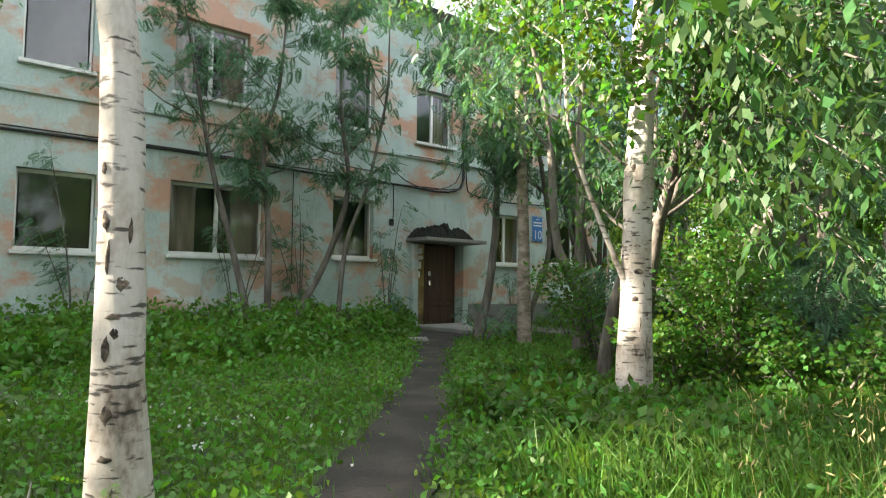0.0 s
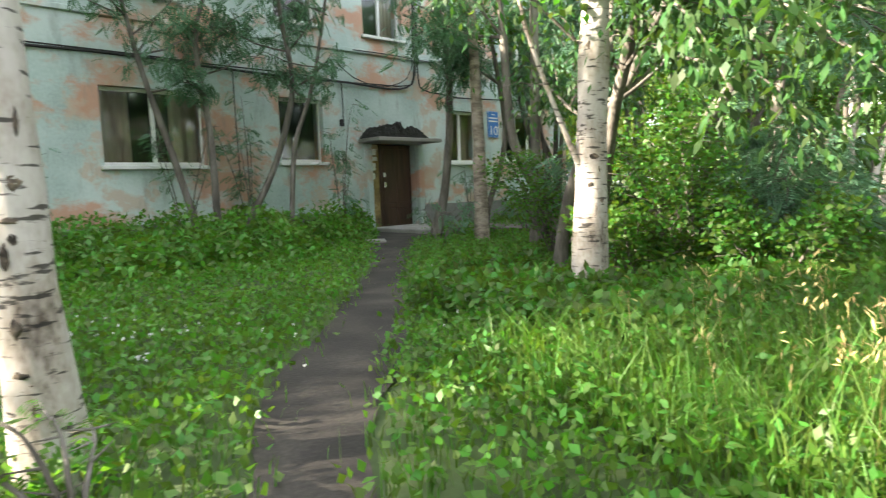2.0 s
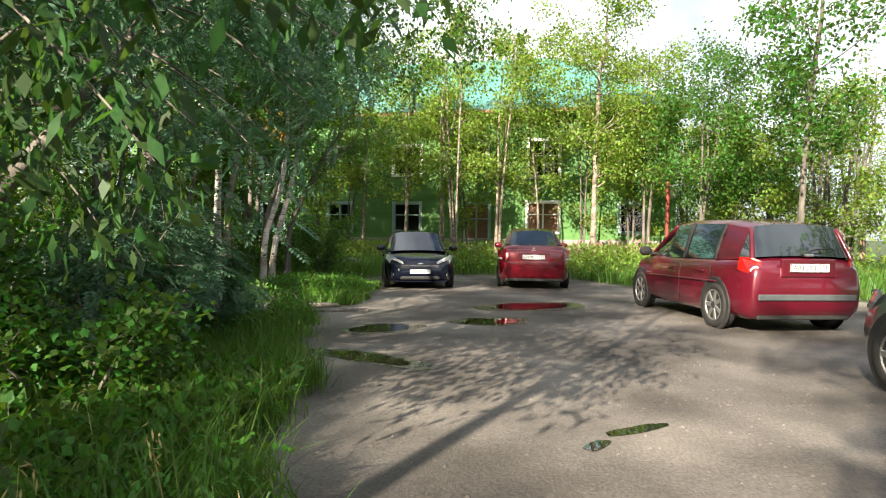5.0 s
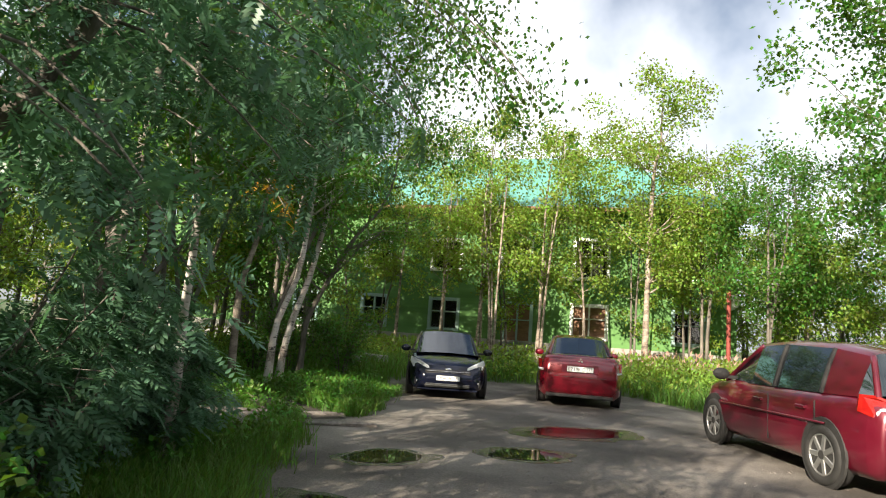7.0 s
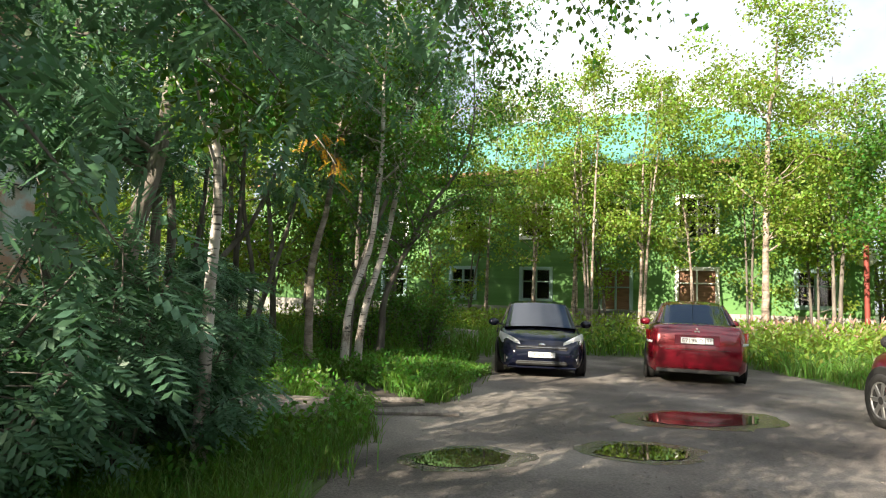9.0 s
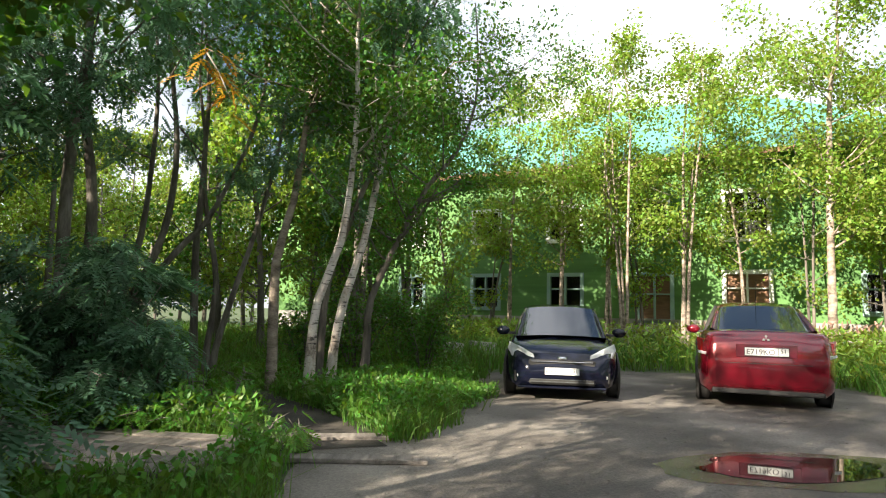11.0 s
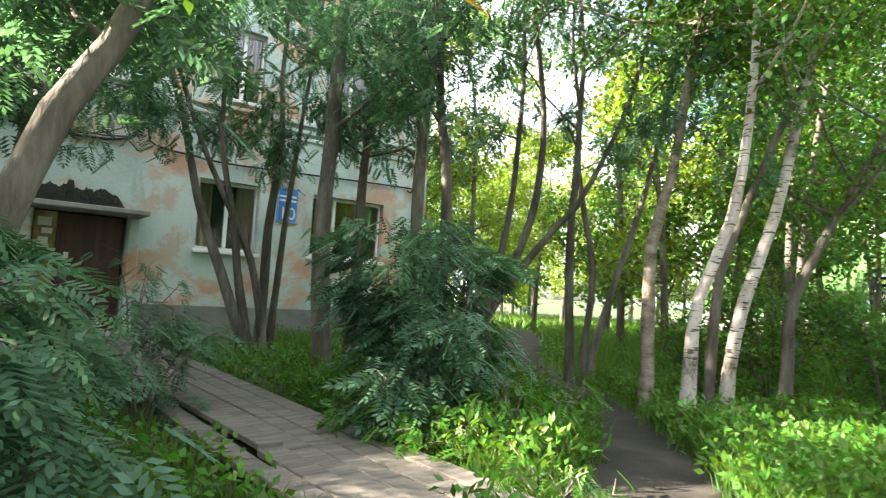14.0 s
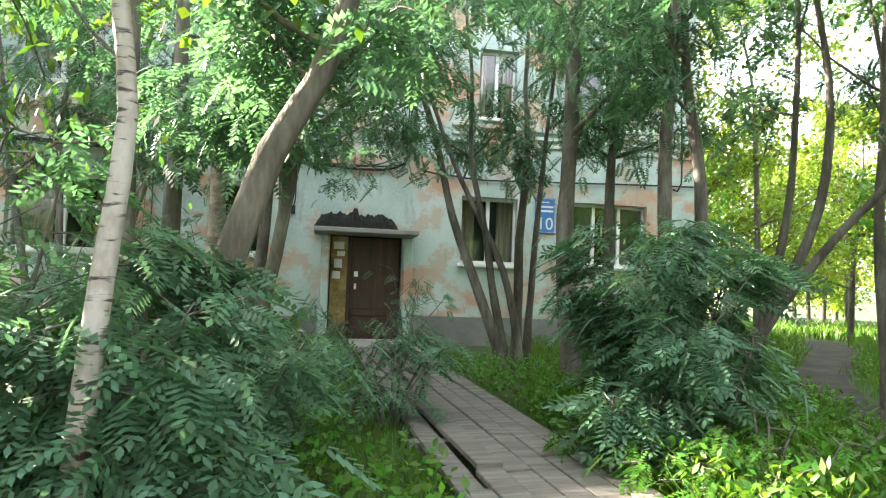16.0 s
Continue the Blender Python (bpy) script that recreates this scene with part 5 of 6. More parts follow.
STEMS = [
    ("a", [[(3.96, 10.64, 0.45), (3.65, 10.7, 1.77), (3.3, 10.78, 3.1), (3.02, 10.84, 4.59)]], 0.085, 3),
    ("a", [[(4.36, 10.69, 0.44), (4.33, 10.7, 2.1), (4.2, 10.73, 3.67), (4.45, 10.67, 4.72)]], 0.085, 4),
    ("a", [[(4.97, 10.8, 0.42), (5.46, 10.64, 1.47), (5.85, 10.52, 2.9), (5.72, 10.56, 4.2)], [(5.65, 10.38, 0.31), (5.77, 10.33, 1.79), (6.15, 10.18, 2.98), (6.47, 10.05, 4.79)]], 0.085, 5),
    ("a", [[(8.09, 9.21, G), (8.33, 9.07, 1.22), (8.42, 9.02, 3.15), (8.23, 9.12, 4.73)]], 0.10, 6),
    ("b", [[(8.24, 7.77, -0.18), (8.23, 7.78, 1.96), (8.16, 7.82, 4.34)]], 0.115, 7),
    ("a", [[(8.65, 8.18, 0.48), (8.94, 7.99, 1.71), (8.85, 8.06, 3.02)]], 0.063, 8),
    ("a", [[(8.35, 6.4, -0.08), (8.37, 6.39, 1.84), (8.38, 6.37, 3.44)], [(8.43, 5.97, -0.06), (8.24, 6.14, 0.72), (7.95, 6.39, 1.57), (7.88, 6.45, 2.66)]], 0.095, 9),
    ("a", [[(9.84, 3.53, 0.48), (10.0, 3.6, 1.07), (10.2, 3.68, 1.76), (10.39, 3.76, 2.14), (10.53, 3.82, 2.62)]], 0.105, 11),
    ("a", [[(9.36, 6.06, 0.7), (9.49, 6.11, 1.36), (9.59, 6.15, 2.13), (9.83, 6.24, 3.22)]], 0.08, 12),
    ("b", [[(9.97, 2.63, 0.41), (9.99, 2.64, 0.87), (10.01, 2.66, 1.23), (10.04, 2.67, 1.67), (10.0, 2.65, 2.05)]], 0.052, 13),
    ("a", [[(11.67, 9.9, 0.25), (11.31, 9.91, 1.2), (10.93, 9.92, 2.21), (10.63, 9.93, 3.41), (10.14, 9.95, 4.82)], [(11.76, 9.99, 0.25), (11.56, 10.0, 1.21), (11.46, 10.01, 1.89), (11.2, 10.02, 3.1), (11.16, 10.02, 4.42)], [(11.97, 9.99, 0.38), (11.73, 10.0, 1.39), (11.36, 10.03, 2.15), (10.9, 10.06, 3.1), (10.31, 10.09, 4.7)], [(11.98, 10.19, 0.54), (11.98, 10.19, 1.84), (12.07, 10.19, 3.34), (12.0, 10.19, 4.23)], [(12.16, 10.29, 0.62), (12.25, 10.28, 2.12), (12.38, 10.27, 3.72), (12.52, 10.26, 5.18)]], 0.10, 14),
    ("a", [[(12.43, 7.96, 0.31), (12.33, 7.97, 1.69), (12.37, 7.97, 2.97), (12.4, 7.96, 4.63)]], 0.145, 15),
    ("a", [[(13.07, 8.98, 0.81), (13.07, 8.98, 2.55), (13.16, 8.97, 3.94), (13.17, 8.96, 5.12)]], 0.10, 16),
    ("a", [[(13.19, 6.9, 0.57), (13.15, 6.91, 2.21), (13.18, 6.9, 3.25), (13.25, 6.89, 4.13)], [(13.55, 7.05, 0.57), (13.56, 7.05, 2.24), (13.42, 7.09, 3.32)]], 0.09, 17),
    ("a", [[(14.5, 7.91, 0.65), (14.84, 7.77, 1.38), (15.09, 7.67, 2.14), (15.19, 7.62, 3.15), (15.14, 7.65, 4.0)], [(14.56, 7.89, 0.66), (15.04, 7.69, 1.51), (15.43, 7.52, 2.07), (15.66, 7.43, 2.37)], [(14.5, 7.91, 0.65), (14.74, 7.82, 1.63), (14.84, 7.77, 2.47), (14.89, 7.75, 3.58)]], 0.075, 18),
    ("a", [[(15.94, 7.86, 0.37), (15.89, 7.9, 1.85), (15.92, 7.87, 2.94)], [(16.1, 7.74, 0.38), (16.16, 7.69, 1.45), (16.04, 7.78, 2.27), (15.95, 7.85, 2.94)], [(16.2, 7.66, 0.37), (16.39, 7.52, 1.3), (16.62, 7.35, 2.29), (16.84, 7.18, 3.54), (16.99, 7.06, 4.97)]], 0.075, 19),
    ("b", [[(15.57, 5.87, 0.4), (15.57, 5.87, 1.72), (15.71, 5.74, 2.58), (15.86, 5.61, 4.24)]], 0.082, 20),
    ("b", [[(15.14, 4.83, 0.54), (15.18, 4.79, 1.15), (15.36, 4.6, 1.92), (15.44, 4.53, 2.74), (15.47, 4.49, 3.74)]], 0.07, 21),
    ("a", [[(15.75, 5.16, 0.63), (15.79, 5.12, 1.41), (15.92, 4.99, 2.01), (16.12, 4.79, 2.79)]], 0.06, 22),
    ("b", [[(15.81, 4.99, 0.48), (15.89, 4.9, 1.18), (16.05, 4.72, 2.0), (16.18, 4.57, 3.05), (16.3, 4.43, 4.04)]], 0.075, 23),
    ("c", [[(16.81, 5.13, 0.65), (16.83, 5.09, 1.22), (17.06, 4.79, 2.11), (17.33, 4.41, 3.03), (17.59, 4.05, 3.61)]], 0.07, 24),
]


for kind_, stems, r, seed in STEMS:
    stems = [ext(s) if s[0][2] > 0.05 else s for s in stems]
    n_ = len(stems)
    y_ = stems[0][-1][1]
    if kind_ == "a":
        near_wall = y_ > 8.5
        tree("rowan_tree", "grey-barked rowan with feathered leaves" if n_ == 1 else "many-stemmed grey-barked rowan with feathered leaves", stems, r, "bark", "rowan", 2.6 if near_wall else 2.9 if seed in (17, 18, 19) else 2.1, 6.0 if near_wall else 6.8, 1.7 if near_wall else 2.1, (760 if near_wall else 950 if seed in (17, 18, 19) else 1500) * (1 + n_) // 2, (0.25, 0), seed=seed, pinnate=True, limbs=8 + 4 * n_, sides=12, group=grove, clear=both)
    elif kind_ == "c":
        tree("bird_cherry_tree", "dense small-leaved tree leaning over the grass", stems, r, "bark", "leaf", 1.7, 6.2, 1.8, 10000, (0.06, 0.042), seed=seed, limbs=24, sides=10, group=grove, clear=both)
    else:
        low = 1.3 if seed == 13 else 2.2
        tree("birch_tree", "birch with brown scarred bark among the rowans", stems, r, "birch" if seed in (13, 21, 23) else "oldbirch", "leaf", low + 0.6, 7.2, 2.2 if seed > 19 else 1.6, 7800 if seed > 19 else 7500, (0.074, 0.056), seed=seed, limbs=18, sides=14, group=grove, clear=both, lean_crown=(-0.05, -0.12) if seed > 19 else (0, 0))

# willow whose boughs hang over the edge of the track
tree("willow_tree", "leaning willow with long drooping leaves over the track", [[(6.85, 4.08, G - 0.05), (6.88, 4.06, 0.39), (7.05, 3.9, 1.25), (7.43, 3.53, 2.07), (7.68, 3.29, 2.95)], [(6.95, 3.6, G - 0.05), (6.7, 3.2, 1.1), (6.3, 2.5, 2.1), (5.9, 1.7, 2.9)], [(7.3, 3.5, G - 0.05), (7.6, 3.0, 1.2), (8.0, 2.4, 2.2), (8.2, 2.0, 3.0)]], 0.085, "bark", "willow", 1.5, 5.4, 2.5, 8600, (0.105, 0.036), seed=41, limbs=48, sides=12, group=grove, clear=both, droop=0.9, fine_twigs=6)


def bough(name, label, pts, n, leaf, mat, seed, pinnate=False, spread=0.16, r=0.014):
    """A hanging bough with its leaves."""
    rng_ = np.random.default_rng(seed)
    base = Vector(pts[0])
    root = thing(name, label, "branch", pose(*base), "hanging boughs")
    v, f, line = tube_arrays(pts, [r * (1 - 0.8 * i / (len(pts) - 1)) for i in range(len(pts))], 6)
    part("twig", None, "bark", root, data=mesh_from("twig", [q - base for q in v], f, "bark"))
    line = np.array([tuple(q) for q in line])
    p = line[rng_.integers(len(line) // 6, len(line), n)] + rng_.normal(size=(n, 3)) * spread * [1, 1, 0.8]
    p = p[both(p)] - np.array(base)
    q = pinnate_quads(rng_, p, leaf[0]) if pinnate else leaf_quads(rng_, p, leaf[0], leaf[1], 0.9)
    part("leaves", None, mat, root, data=quads_mesh("leaves", q, mat))
    return root


BOUGHS = [((6.1, 2.1, 2.75), (4.75, 0.2, 1.75)), ((6.0, 2.0, 2.8), (5.35, 0.0, 1.8)), ((6.3, 2.3, 2.5), (5.9, 0.35, 1.35)), ((6.4, 2.4, 2.4), (6.8, 0.4, 1.6)), ((6.0, 2.0, 2.9), (4.1, 0.3, 2.1)), ((7.7, 2.5, 2.6), (7.4, 0.7, 1.5)), ((6.2, 2.0, 3.0), (6.0, -0.4, 1.85)), ((5.9, 1.9, 3.3), (5.2, -0.5, 2.7)),
          ((6.5, 2.2, 3.0), (7.3, 0.2, 2.2)), ((8.0, 2.3, 2.9), (8.3, 0.7, 1.9)), ((7.9, 2.4, 3.0), (9.0, 0.9, 2.3)), ((6.2, 2.2, 2.2), (5.2, 0.8, 1.35)), ((6.6, 2.6, 2.2), (6.3, 0.9, 1.1)), ((6.3, 2.2, 3.0), (5.45, -0.45, 1.9)), ((8.0, 2.3, 3.1), (8.2, 0.1, 2.2)), ((7.6, 2.6, 2.4), (7.9, 0.9, 1.3)), ((5.9, 1.7, 2.9), (4.6, 0.0, 2.35)), ((6.1, 1.8, 2.6), (5.0, 0.25, 1.95))]
for k, (a, b) in enumerate(BOUGHS):
    a, b = Vector(a), Vector(b)
    m1, m2 = a.lerp(b, 0.4) + Vector((0, 0, 0.22)), a.lerp(b, 0.75) + Vector((0, 0, 0.15))
    line = [tuple(a), tuple(m1), tuple(m2), tuple(b)]
    if b.x > 6.75:
        bough("rowan_branch", "drooping rowan branch with feathered leaves", line, 46, (0.19, 0), "rowan", 60 + k, True, 0.15)
    else:
        bough("willow_branch", "drooping willow branch with long glossy leaves", line, 290, (0.118, 0.045), "willow", 60 + k, spread=0.16)
bough("willow_branch", "thin willow twig hanging over the track", [(5.6, 0.3, 2.75), (5.55, -0.6, 2.55), (5.5, -1.1, 2.2)], 16, (0.11, 0.04), "willow", 90, spread=0.05, r=0.006)


def shrub(name, label, x, y, radius, height, leaves, mat, leaf, seed, pinnate=False, stems=9, low=0.12, group="shrubs under the trees", clear=True):
    rnd_, rng_ = random.Random(seed), np.random.default_rng(seed)
    root = thing(name, label, "shrub", pose(x, y, G), group)
    twigs, ends = [], []
    for k in range(stems):
        a, s = rnd_.uniform(0, 2 * math.pi), math.sqrt(rnd_.uniform(0.05, 1)) * radius
        h = height * rnd_.uniform(0.6, 1.05) * (1 - 0.25 * s / radius)
        p = [(0.05 * math.cos(a), 0.05 * math.sin(a), -0.03), (s * 0.35 * math.cos(a), s * 0.35 * math.sin(a), h * 0.45), (s * 0.8 * math.cos(a), s * 0.8 * math.sin(a), h * 0.85), (s * math.cos(a + 0.1), s * math.sin(a + 0.1), h)]
        v, f, line = tube_arrays(p, [0.016, 0.011, 0.007, 0.003], 5)
        part("stem", None, "bark", root, data=mesh_from("stem", v, f, "bark"))
        ends += [q for q in line if q.z > height * low]
        for tw in range(5):
            q = rnd_.choice(line[len(line) // 3:])
            e = q + Vector((rnd_.uniform(-1, 1), rnd_.uniform(-1, 1), rnd_.uniform(-0.3, 0.6))).normalized() * radius * rnd_.uniform(0.25, 0.5)
            v, f, tl = tube_arrays([q, e], [0.006, 0.002], 4)
            twigs.append((v, f))
            ends += tl
    verts, faces = join_arrays(twigs)
    tagged(part("twig", None, "bark", root, data=mesh_from("twig", verts, faces, "bark")), "thin brown twigs of a leafy shrub", kind="stuff")
    ends = np.array([tuple(q) for q in ends])
    p = ends[rng_.integers(0, len(ends), leaves)] + rng_.normal(size=(leaves, 3)) * radius * 0.11
    p = p[p[:, 2] > 0.03]
    if clear:
        p = p[both(p + np.array([x, y, G]))]
    out = p * [1, 1, 0] / (np.linalg.norm(p[:, :2], axis=1, keepdims=True) + 0.05)
    q = pinnate_quads(rng_, p, leaf[0], along=out * 0.8) if pinnate else leaf_quads(rng_, p, leaf[0], leaf[1], 0.2, along=out * 0.6)
    part("leaves", None, mat, root, data=quads_mesh("leaves", q, mat))
    return root


ROWAN_SHRUBS = [(12.65, 5.55, 0.72, 2.2, 1050), (12.8, 4.75, 0.5, 1.1, 330), (7.6, 2.0, 0.7, 1.3, 330), (8.2, 2.2, 0.5, 1.2, 260), (12.25, 4.75, 0.45, 0.8, 200), (13.1, 5.95, 0.5, 1.9, 500),
                (10.02, 2.85, 0.48, 1.15, 330), (9.85, 3.05, 0.55, 1.7, 360), (9.45, 2.85, 0.55, 1.7, 330), (10.0, 3.35, 0.5, 1.15, 300), (9.85, 4.6, 0.5, 1.1, 260), (8.8, 4.0, 0.7, 1.3, 300),
                (8.8, 2.75, 0.6, 1.5, 380), (8.2, 2.7, 0.8, 2.2, 420), (10.6, 5.8, 0.5, 0.9, 200), (9.2, 5.6, 0.6, 1.0, 200), (8.0, 4.5, 0.8, 2.1, 360)]
for k, (x, y, r, h, n_) in enumerate(ROWAN_SHRUBS):
    shrub("rowan_shrub", "leafy rowan shrub with feathered blue-green leaves", x, y, r, h, n_, "rowan", (0.25 if x > 12 else 0.22, 0), 100 + k, True, stems=7)
for k, (x, y, r, h, n_) in enumerate(((6.9, 1.6, 0.6, 1.0, 3200), (7.2, 2.6, 0.9, 1.9, 4200), (8.0, 3.4, 0.9, 2.2, 3600), (6.4, 2.6, 0.5, 0.9, 1800), (7.6, 5.0, 0.8, 1.6, 2600))):
    shrub("currant_shrub", "low bushy shrub with small dark green leaves", x, y, r, h, n_, "leaf", (0.055, 0.045), 140 + k)
for k, (x, y, r, h, n_) in enumerate(((17.2, 5.6, 0.9, 2.2, 4200), (17.8, 4.7, 0.8, 1.9, 3600), (16.5, 6.0, 0.5, 1.3, 1500), (19.5, 6.2, 1.0, 1.8, 3000))):
    shrub("bird_cherry_shrub", "dark bushy shrub at the foot of the trees", x, y, r, h, n_, "leaf", (0.06, 0.042), 160 + k)
# saplings by the first birch
for k, (x, y, h, n_) in enumerate(((1.75, 0.55, 0.55, 34), (1.45, 0.85, 0.75, 46), (1.05, 0.95, 0.9, 60), (0.75, 1.7, 1.0, 60), (2.2, 0.75, 0.4, 20))):
    shrub("rowan_sapling", "young rowan sapling with fresh light green leaves", x, y, 0.3, h, n_ * 2, "herb", (0.15, 0), 180 + k, True, stems=4, group="saplings", clear=False)
for k, (x, y, r, h, n_) in enumerate(((1.0, 0.75, 0.35, 0.6, 260), (0.55, 1.3, 0.45, 0.75, 340), (0.35, 2.4, 0.55, 0.8, 380), (0.9, 3.2, 0.5, 0.6, 300), (1.5, 1.0, 0.25, 0.35, 120))):
    shrub("raspberry_shrub", "low raspberry bush with broad light green leaves", x, y, r, h, n_, "herb", (0.10, 0.075), 230 + k, stems=8, group="saplings", clear=False)
for k, (x, y, h, n_) in enumerate(((12.35, 4.3, 0.5, 60), (12.62, 3.85, 0.42, 50), (12.95, 4.35, 0.6, 70), (13.15, 4.2, 0.5, 60), (13.55, 4.7, 0.6, 60), (12.15, 4.9, 0.4, 40), (14.9, 3.8, 0.42, 44), (12.7, 3.3, 0.34, 36))):
    shrub("rowan_sapling", "knee-high rowan sprout with fresh light green leaves", x, y, 0.34, h, n_ * 2, "herb", (0.15, 0), 760 + k, True, stems=5, group="saplings", clear=False)
# slender rowan saplings close to the wall
for k, (x, y, h, n_) in enumerate(((1.2, 10.9, 4.0, 170), (-0.8, 10.4, 4.2, 170), (5.2, 11.6, 3.6, 130), (6.9, 11.0, 3.6, 150), (3.9, 11.5, 3.2, 100), (10.2, 11.2, 2.2, 50), (7.6, 8.2, 1.0, 60), (9.9, 8.6, 1.4, 90))):
    shrub("rowan_sapling", "slender rowan sapling with sprays of feathered leaves", x, y, 0.75, h, n_, "rowan", (0.20, 0), 210 + k, True, stems=4, low=0.35, group="saplings")
# boughs over the track: birch, and rowan behind it
for k, (a, b) in enumerate((((10.0, 2.0, 4.3), (9.75, -0.35, 2.85)), ((10.1, 2.0, 4.4), (10.6, 0.1, 3.0)), ((10.0, 1.9, 4.2), (10.1, -0.2, 2.85)), ((9.8, 2.0, 4.2), (9.3, 0.2, 3.1)), ((9.9, 2.1, 4.0), (9.2, 0.8, 2.8)), ((10.2, 2.1, 4.0), (10.9, 0.8, 2.9)), ((10.0, 2.0, 3.9), (10.4, 0.7, 2.75)), ((10.0, 2.0, 4.6), (9.9, 0.3, 3.4)), ((10.2, 2.0, 4.7), (10.9, 0.0, 3.5)), ((9.8, 2.0, 4.7), (9.0, 0.1, 3.5)))):
    a, b = Vector(a), Vector(b)
    bough("birch_branch", "drooping birch branch with small dark leaves", [tuple(a), tuple(a.lerp(b, 0.5) + Vector((0, 0, 0.45))), tuple(a.lerp(b, 0.85) + Vector((0, 0, 0.25))), tuple(b)], 560, (0.046, 0.035), "leaf", 700 + k, spread=0.2)
for k, (a, b) in enumerate((((9.0, 3.0, 3.2), (8.4, 1.1, 2.5)), ((9.0, 3.0, 3.3), (8.8, 0.7, 2.65)), ((9.2, 3.0, 3.2), (9.2, 0.9, 2.5)), ((8.4, 3.0, 3.0), (7.7, 1.3, 2.4)), ((9.5, 3.0, 3.1), (9.6, 1.2, 2.4)), ((8.6, 3.0, 3.5), (8.0, 0.9, 2.8)), ((9.2, 3.2, 2.8), (9.0, 1.4, 2.1)), ((9.6, 3.4, 3.6), (10.3, 1.5, 2.6)), ((8.3, 3.2, 2.6), (8.1, 1.6, 1.9)), ((9.0, 3.2, 3.9), (8.9, 0.9, 3.2)), ((9.8, 3.3, 3.9), (9.9, 1.0, 3.3)), ((8.0, 3.0, 3.8), (7.4, 1.0, 3.0)), ((12.4, 7.9, 4.1), (11.8, 5.6, 3.3)), ((12.4, 7.9, 4.2), (12.7, 5.4, 3.4)), ((10.5, 3.9, 3.9), (11.0, 4.9, 3.6)), ((12.4, 7.9, 4.4), (11.2, 6.2, 3.7)))):
    a, b = Vector(a), Vector(b)
    bough("rowan_branch", "drooping rowan branch with feathered leaves", [tuple(a), tuple(a.lerp(b, 0.5) + Vector((0, 0, 0.2))), tuple(b)], 85, (0.21, 0), "rowan", 730 + k, True, 0.2)
# a turned spray of rowan leaves
spray = bough("yellow_rowan_branch", "rowan spray turned autumn yellow", [(11.85, 3.2, 2.85), (11.72, 2.9, 2.58), (11.62, 2.7, 2.36)], 22, (0.16, 0), "yellow", 77, True, 0.08, 0.008)


# ---- woods beyond ----
def wood_tree(x, y, h, r, reach, n, mat, leaf, seed, bark="bark", label="tall tree in the sunlit wood behind the house", base=0.25, lean=0.0, stems=1):
    rnd_ = random.Random(seed)
    lines = []
    for k in range(stems):
        dx, dy = rnd_.uniform(-0.5, 0.5) + lean, rnd_.uniform(-0.5, 0.5)
        ox, oy = (rnd_.uniform(-0.25, 0.25), rnd_.uniform(-0.25, 0.25)) if k else (0, 0)
        lines.append([(x + ox, y + oy, G - 0.05), (x + ox + dx * 0.3, y + oy + dy * 0.3, h * 0.3), (x + ox + dx, y + oy + dy, h * 0.6)])
    return tree("birch_tree" if bark == "birch" else "tree", label, lines, r, bark, mat, h * base, h * 0.97, reach, n, leaf, seed=seed, limbs=22, sides=6, group="wood beyond", fine_twigs=4, clear=off_wall, twig_mesh=False)


rnd = random.Random(9)
for k in range(26):
    x, y = rnd.uniform(16.5, 33), rnd.uniform(10, 30)
    if near_line(np.array([[x, y, 0]]), PATH_TWO, 0.7)[0] or (x > 28 and y < 14):
        continue
    # three in four crowns take the leaf colour brightened for sunshine
    wood_tree(x, y, rnd.uniform(6, 9.5), 0.09, 2.4, 5000, "lit_leaf" if rnd.random() < 0.75 else "leaf", (0.13, 0.10), 300 + k, base=0.16)
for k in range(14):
    wood_tree(rnd.uniform(18, 46), rnd.uniform(28, 46), rnd.uniform(8, 12), 0.12, 3.2, 6000, "lit_leaf", (0.2, 0.16), 340 + k, base=0.08)
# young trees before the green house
for k, (x, y, h, rr, reach, n_, mat, st) in enumerate(((29.5, 7.8, 8.5, 0.05, 1.5, 2600, "lit_leaf", 2), (28.5, 5.6, 8.8, 0.05, 1.5, 2600, "lit_leaf", 3), (29.5, 4.4, 9.0, 0.06, 1.6, 2800, "lit_leaf", 3), (28.0, 3.4, 9.5, 0.05, 1.5, 2400, "lit_leaf", 3), (29.0, 1.9, 9.2, 0.06, 1.7, 3000, "lit_leaf", 3), (30.0, 0.2, 9.0, 0.05, 1.5, 2600, "lit_leaf", 2), (28.6, -1.9, 9.8, 0.12, 2.0, 4200, "lit_leaf", 1), (29.5, -4.0, 8.6, 0.07, 2.0, 3600, "lit_leaf", 2), (27.5, -5.6, 7.0, 0.06, 1.9, 3600, "leaf", 3), (30.5, -7.5, 8.0, 0.07, 2.2, 4000, "leaf", 2), (27, 10.5, 8.0, 0.07, 1.9, 3600, "leaf", 2), (25, 12.0, 9.0, 0.09, 2.2, 4200, "leaf", 2), (23.0, 9.6, 8.0, 0.08, 2.0, 4200, "leaf", 2), (21, 8.4, 7.5, 0.08, 2.0, 4600, "leaf", 2))):
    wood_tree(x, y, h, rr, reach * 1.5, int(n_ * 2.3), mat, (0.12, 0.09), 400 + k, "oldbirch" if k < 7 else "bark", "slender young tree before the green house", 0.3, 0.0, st)
